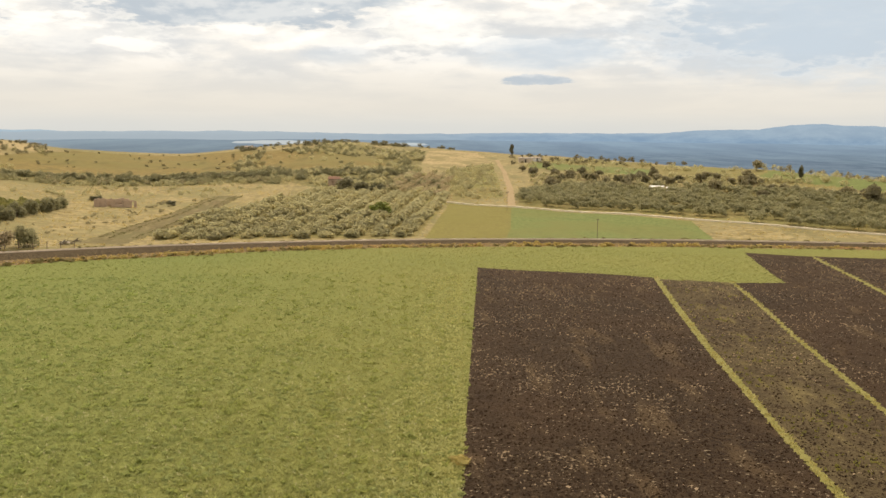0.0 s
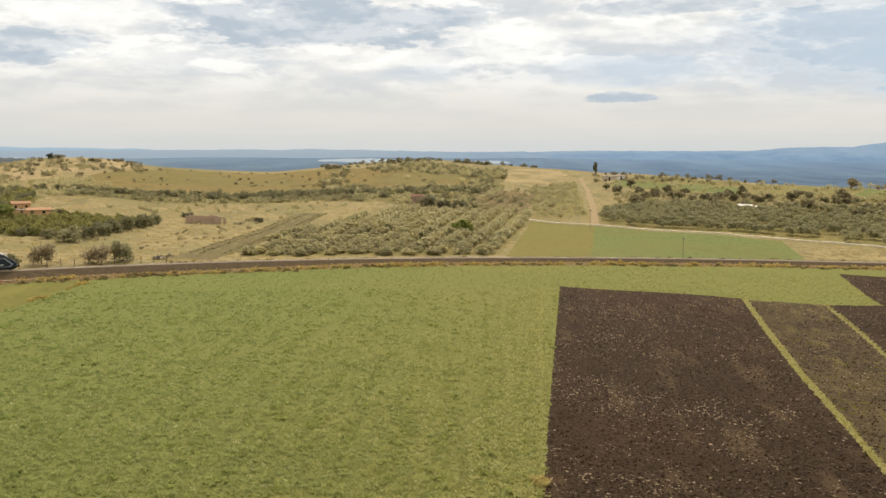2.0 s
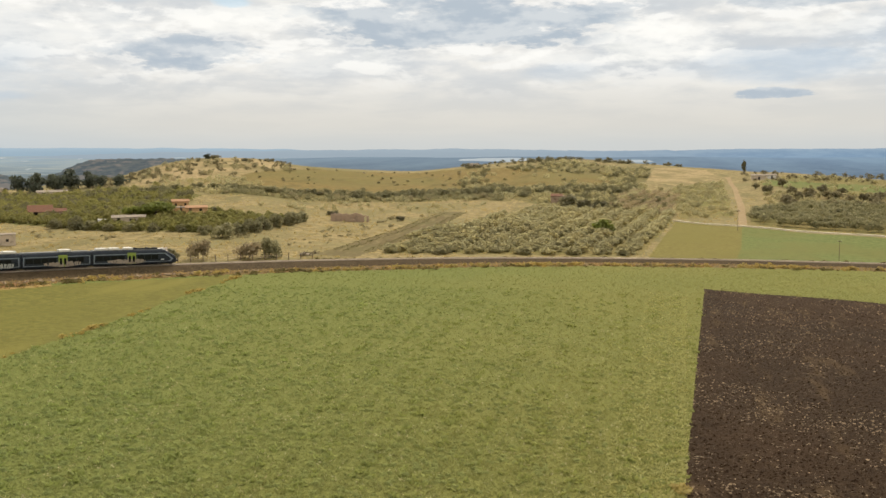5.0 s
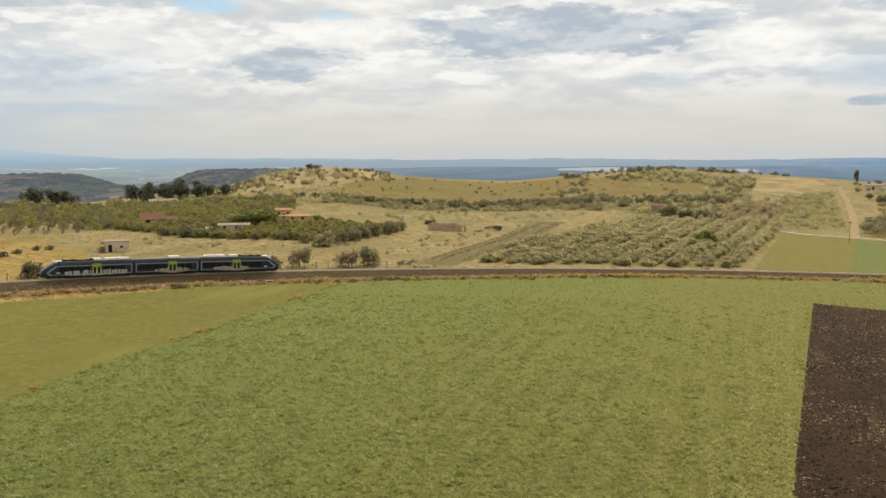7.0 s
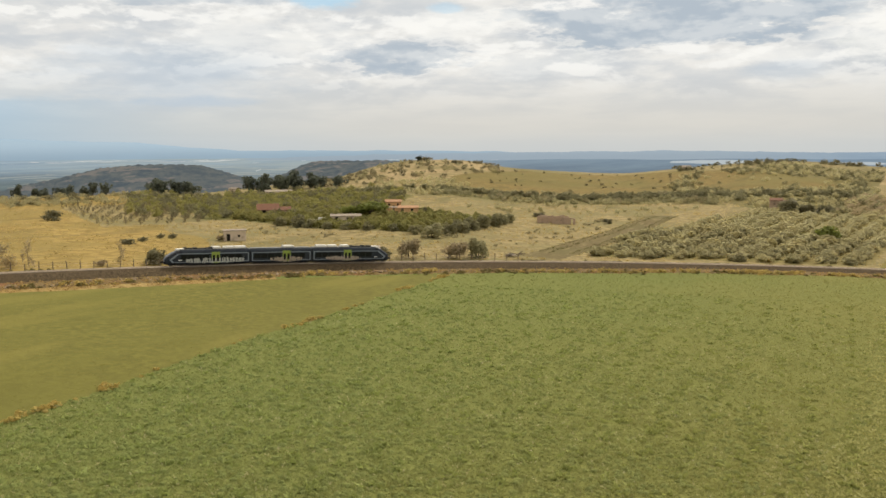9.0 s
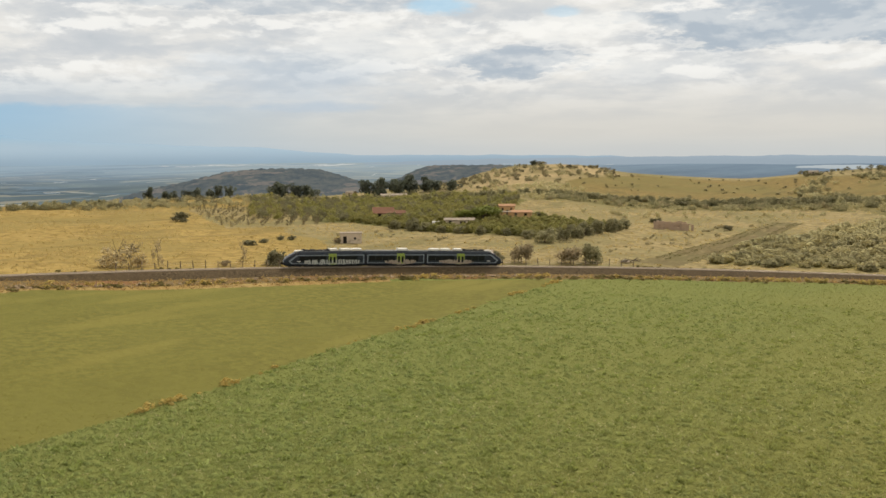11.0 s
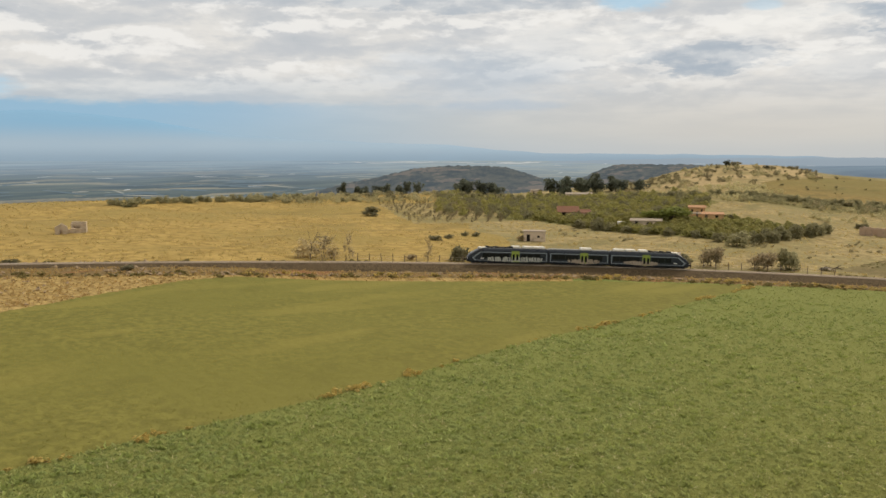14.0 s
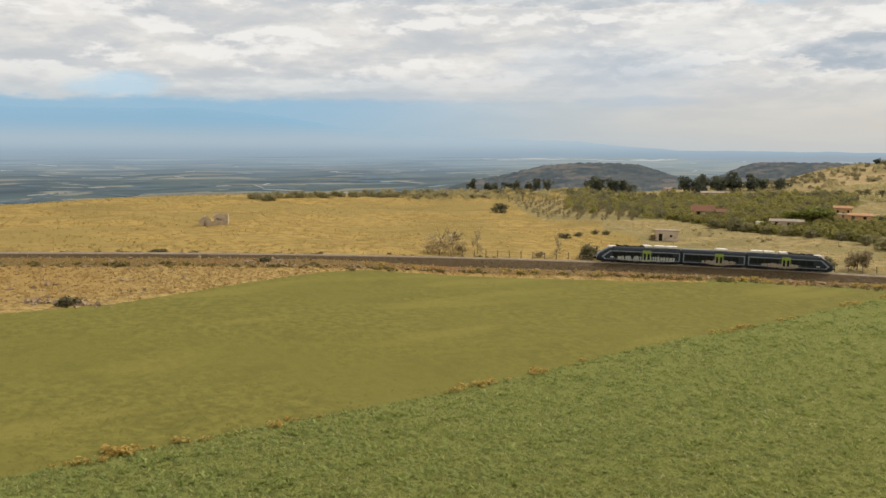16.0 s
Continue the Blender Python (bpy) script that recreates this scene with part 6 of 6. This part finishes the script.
def mounds(name, xs, ys, wide, high, mat, label, seed=8):
    """Low uneven clumps of growth, joined as stuff."""
    rng = np.random.default_rng(seed)
    n, m = len(xs), 6
    a = rng.random((n, 1)) * 6.28 + np.arange(m) * 6.2832 / m
    z = height(xs, ys)
    rad = wide[:, None] * (0.6 + 0.6 * rng.random((n, m)))
    foot = np.stack([xs[:, None] + rad * np.cos(a), ys[:, None] + rad * np.sin(a), np.broadcast_to(z[:, None] - 0.06, a.shape)], -1)
    brow = np.stack([xs[:, None] + 0.62 * rad * np.cos(a), ys[:, None] + 0.62 * rad * np.sin(a), z[:, None] + high[:, None] * (0.5 + 0.5 * rng.random((n, m)))], -1)
    top = np.stack([xs, ys, z + high], -1)[:, None]
    v = np.concatenate([foot, brow, top], 1)
    k = np.arange(m)
    j = (k + 1) % m
    tri = np.concatenate([np.stack([k, j, m + j], -1), np.stack([k, m + j, m + k], -1), np.stack([m + k, m + j, np.full(m, 2 * m)], -1)])
    f = (np.arange(n)[:, None, None] * (2 * m + 1) + tri).reshape(-1, 3)
    tagged(new(name, mesh_of(name, v.reshape(-1, 3), f, mat, None, True)), label, "grass", kind="stuff")


x, y = only(*spread(52000, 62, 190, -30, 84, GR), [1])
k = 0.5 * wob(x, y, 0.9, 2.0) + 0.5 * wob(x, y, 4.0, 1.0) + 0.6 * GR.normal(size=len(x)) > 1.05 - 0.75 * np.clip((10.0 - x) / 60, 0, 1)
x, y = x[k], y[k]
size = GR.random(len(x)) ** 1.5
mounds("crop_clumps", x, y, 0.18 + 0.42 * size, 0.06 + 0.22 * size, earth("clumped_crop", (0.142, 0.150, 0.046), (0.245, 0.25, 0.076), (0.21, 0.212, 0.062), 0.03, 5.0, 1.0, drift=OFF_SUN_TINT), "low clumps of green crop with shaded sides")
x, y = only(*spread(26000, 62, 190, -30, 84, GR), [1])
k = 0.4 * wob(x, y, 0.35, 4.0) + 0.7 * np.sin(x * 1.3 + 0.065 * y + 0.6 * wob(x, y, 0.2, 3.0)) + 0.7 * GR.normal(size=len(x)) > 0.75
x, y = x[k], y[k]
blades("crop_tussocks", x, y, 0.18 + 0.24 * GR.random(len(x)), 0.45 + 0.35 * GR.random(len(x)), leafy("tussock_blades", (0.21, 0.22, 0.06), (0.38, 0.385, 0.12), (0.31, 0.31, 0.09), drift=OFF_SUN_TINT), "taller tussocks standing out of the green crop", "grass", 9, 0.9, 6)
x, y = only(*spread(16000, 62, 170, -10, 84, GR), [1])
k = wob(x, y, 2.2, 6.0) + 0.8 * GR.normal(size=len(x)) > 0.2
x, y = x[k], y[k]
blades("dry_crop_tips", x, y, 0.12 + 0.14 * GR.random(len(x)), 0.10 + 0.08 * GR.random(len(x)), leafy("dry_tips", (0.46, 0.43, 0.22), (0.66, 0.61, 0.36), (0.55, 0.48, 0.24), 0.2, 0.6), "dry pale tips standing out of the green crop", "grass", 3, 0.9, 12)
t = GR.random(2400)
x, y = 1.2 + 2.6 * t - 7.5 * GR.random(2400) ** 1.7, 66 + 128 * t ** 1.6
blades("edge_grass", x, y, 0.12 + 0.24 * GR.random(len(x)), 0.3 + 0.3 * GR.random(len(x)), leafy("sunlit_edge_blades", (0.32, 0.31, 0.11), (0.46, 0.435, 0.175), (0.42, 0.385, 0.14)), "taller pale grass beside the ploughed field", "grass", 4, 0.8, 9)
x, y = only(*spread(60000, 62, 230, 15, 84, GR), [2])
blades("young_crop", x, y, 0.03 + 0.05 * GR.random(len(x)), 0.14 + 0.1 * GR.random(len(x)), leafy("young_blades", (0.26, 0.235, 0.065), (0.34, 0.30, 0.085), (0.29, 0.265, 0.07), 0.2, 0.65), "short yellow-green young crop", "grass", 3, 0.8)
x, y = only(*spread(70000, 60, 260, -30, 84, GR), [5])
blades("margin_grass", x, y, 0.12 + 0.2 * GR.random(len(x)), 0.2 + 0.2 * GR.random(len(x)), leafy("margin_blades", (0.26, 0.225, 0.07), (0.42, 0.35, 0.13), (0.34, 0.285, 0.09)), "long pale grass on the field margins", "grass", 4, 0.6)
x, y = only(*spread(64000, 150, 330, -34, 88, GR, 0.8), [6, 11])
blades("verge_grass", x, y, 0.12 + 0.3 * GR.random(len(x)) ** 1.5, 0.25 + 0.3 * GR.random(len(x)), leafy("verge_blades", (0.28, 0.185, 0.075), (0.45, 0.32, 0.13), (0.37, 0.245, 0.092), 0.2, 0.6), "dry brown grass and weeds on the railway verge", "grass", 4, 0.55)
x, y = only(*spread(60000, 190, 480, -30, 86, GR, 0.8), [0, 7, 12, 14, 16])
k = wob(x, y, 3.0, 2.0) + 0.7 * wob(x, y, 11.0, 5.0) + 0.6 * GR.normal(size=len(x)) > 0.0
x, y = x[k], y[k]
blades("meadow_grass", x, y, 0.10 + 0.34 * GR.random(len(x)) ** 2, 0.3 + 0.6 * GR.random(len(x)), DRY_LEAF, "dry golden meadow grass beyond the railway", "grass", 3, 0.7)

tx, ty = [], []
for side in (-91.4, -88.6, -82.6, -80.4):
    n = 260
    tx.append(side + 0.5 * GR.normal(size=n))
    ty.append(236 + 122 * GR.random(n))
tx, ty = np.concatenate(tx), np.concatenate(ty)
blades("track_grass", tx, ty, 0.08 + 0.16 * GR.random(len(tx)), 0.3 + 0.4 * GR.random(len(tx)), leafy("dark_track_grass", (0.17, 0.15, 0.06), (0.28, 0.24, 0.10), (0.22, 0.19, 0.08)), "dark rank grass along the farm track", "grass", 4, 0.6)

# yellowed weeds along the railway and the edge between the two crops
wx, wy = [], []
for a0, a1, n, off, sd in ((-22, 26, 340, -10.5, 1.2), (26, 60, 120, -11.0, 1.4), (-30, -4, 120, -8.5, 1.5), (2, 14, 140, -10.2, 0.8)):
    q = line_spots(a0, a1, off, sd, n, GR)
    wx.append(q[:, 0])
    wy.append(q[:, 1])
edge = np.array([(-93.3, 182.5), (-87.7, 121.1), (-85.6, 91.1), (-81.8, 44.2), (-80.5, 12.8)])
cum = np.concatenate([[0], np.cumsum(np.hypot(*np.diff(edge, axis=0).T))])
t = GR.random(190) * cum[-1]
t = t[np.sin(t / 3.1) + np.sin(t / 7.7) + 0.6 * GR.normal(size=len(t)) > 0.3]
wx.append(np.interp(t, cum, edge[:, 0]) + 0.35 * GR.normal(size=len(t)))
wy.append(np.interp(t, cum, edge[:, 1]) + 0.35 * GR.normal(size=len(t)))
wx.append(-81.5 + 0.6 * GR.normal(size=14))
wy.append(22.0 + 0.6 * GR.normal(size=14))
wx.append(1.9 + 0.3 * GR.normal(size=10))
wy.append(78.0 + 0.5 * GR.normal(size=10))
wx, wy = np.concatenate(wx), np.concatenate(wy)
wa = np.degrees(np.arctan2(-wx, wy))
k = (np.sin(wa * 2.3) + np.sin(wa * 0.9 + 1.0) + 0.4 * GR.normal(size=len(wa)) > -0.35) | (np.hypot(wx, wy) < rail_r(wa) - 16)
wx, wy = wx[k], wy[k]
weeds = Plant("weeds", "bush", YELLOW_LEAF, "", "weeds", "", 40, 0.13, 4, seed=14)
w = 0.9 + 1.5 * GR.random(len(wx)) ** 2
w[np.hypot(wx, wy) < rail_r(np.degrees(np.arctan2(-wx, wy))) - 16] *= 0.8
weeds.mass("yellow_weeds", wx, wy, w, w * 0.6, "orange-yellow weeds along the verge and field edge", 1.0)
vx = np.concatenate([line_spots(-30, 86, -11.5, 1.4, 500, GR), line_spots(-30, 86, 5.5, 1.0, 260, GR)])
vw = 0.8 + 1.3 * GR.random(len(vx)) ** 2
scrubby = Plant("weeds", "bush", leafy("olive_brown_weeds", (0.15, 0.125, 0.04), (0.30, 0.24, 0.085), (0.24, 0.195, 0.06)), "", "weeds", "", 40, 0.13, 4, seed=15)
scrubby.mass("verge_weeds", vx[:, 0], vx[:, 1], vw, vw * 0.6, "olive-brown weeds on both sides of the railway", 1.0)

# clods and straw on the ploughed land
x, y = only(*spread(42000, 62, 250, -30, 2, GR), [3, 4])
stones("soil_clods", np.stack([x, y], -1), 0.04, 0.18, "dark clods of freshly ploughed soil", plain("soil_clod", (0.045, 0.028, 0.017), 0.95, wear=0.3, dirt=(0.025, 0.015, 0.01), spec=0.03))
x, y = only(*spread(36000, 62, 250, -30, 2, GR), [3, 4])
k = wob(x, y, 7.0, 1.5) + 0.9 * wob(x, y, 1.6) + 0.5 * GR.normal(size=len(x)) + 0.012 * (y - 130) > 0.55
stones("pale_clods", np.stack([x[k], y[k]], -1), 0.04, 0.20, "pale dry clods and straw scattered over ploughed soil", plain("dry_clod", (0.34, 0.245, 0.15), 0.95, wear=0.4, spec=0.05))
x, y = only(*spread(5000, 62, 240, -30, 2, GR), [4])
k = wob(x, y, 3.0, 0.5) > 0.0
blades("field_weeds", x[k], y[k], 0.1 + 0.2 * GR.random(k.sum()), 0.2 + 0.3 * GR.random(k.sum()), leafy("thin_weeds", (0.12, 0.12, 0.02), (0.24, 0.21, 0.05), (0.19, 0.16, 0.04)), "thin green weeds over brown soil", "weeds", 3, 0.8)
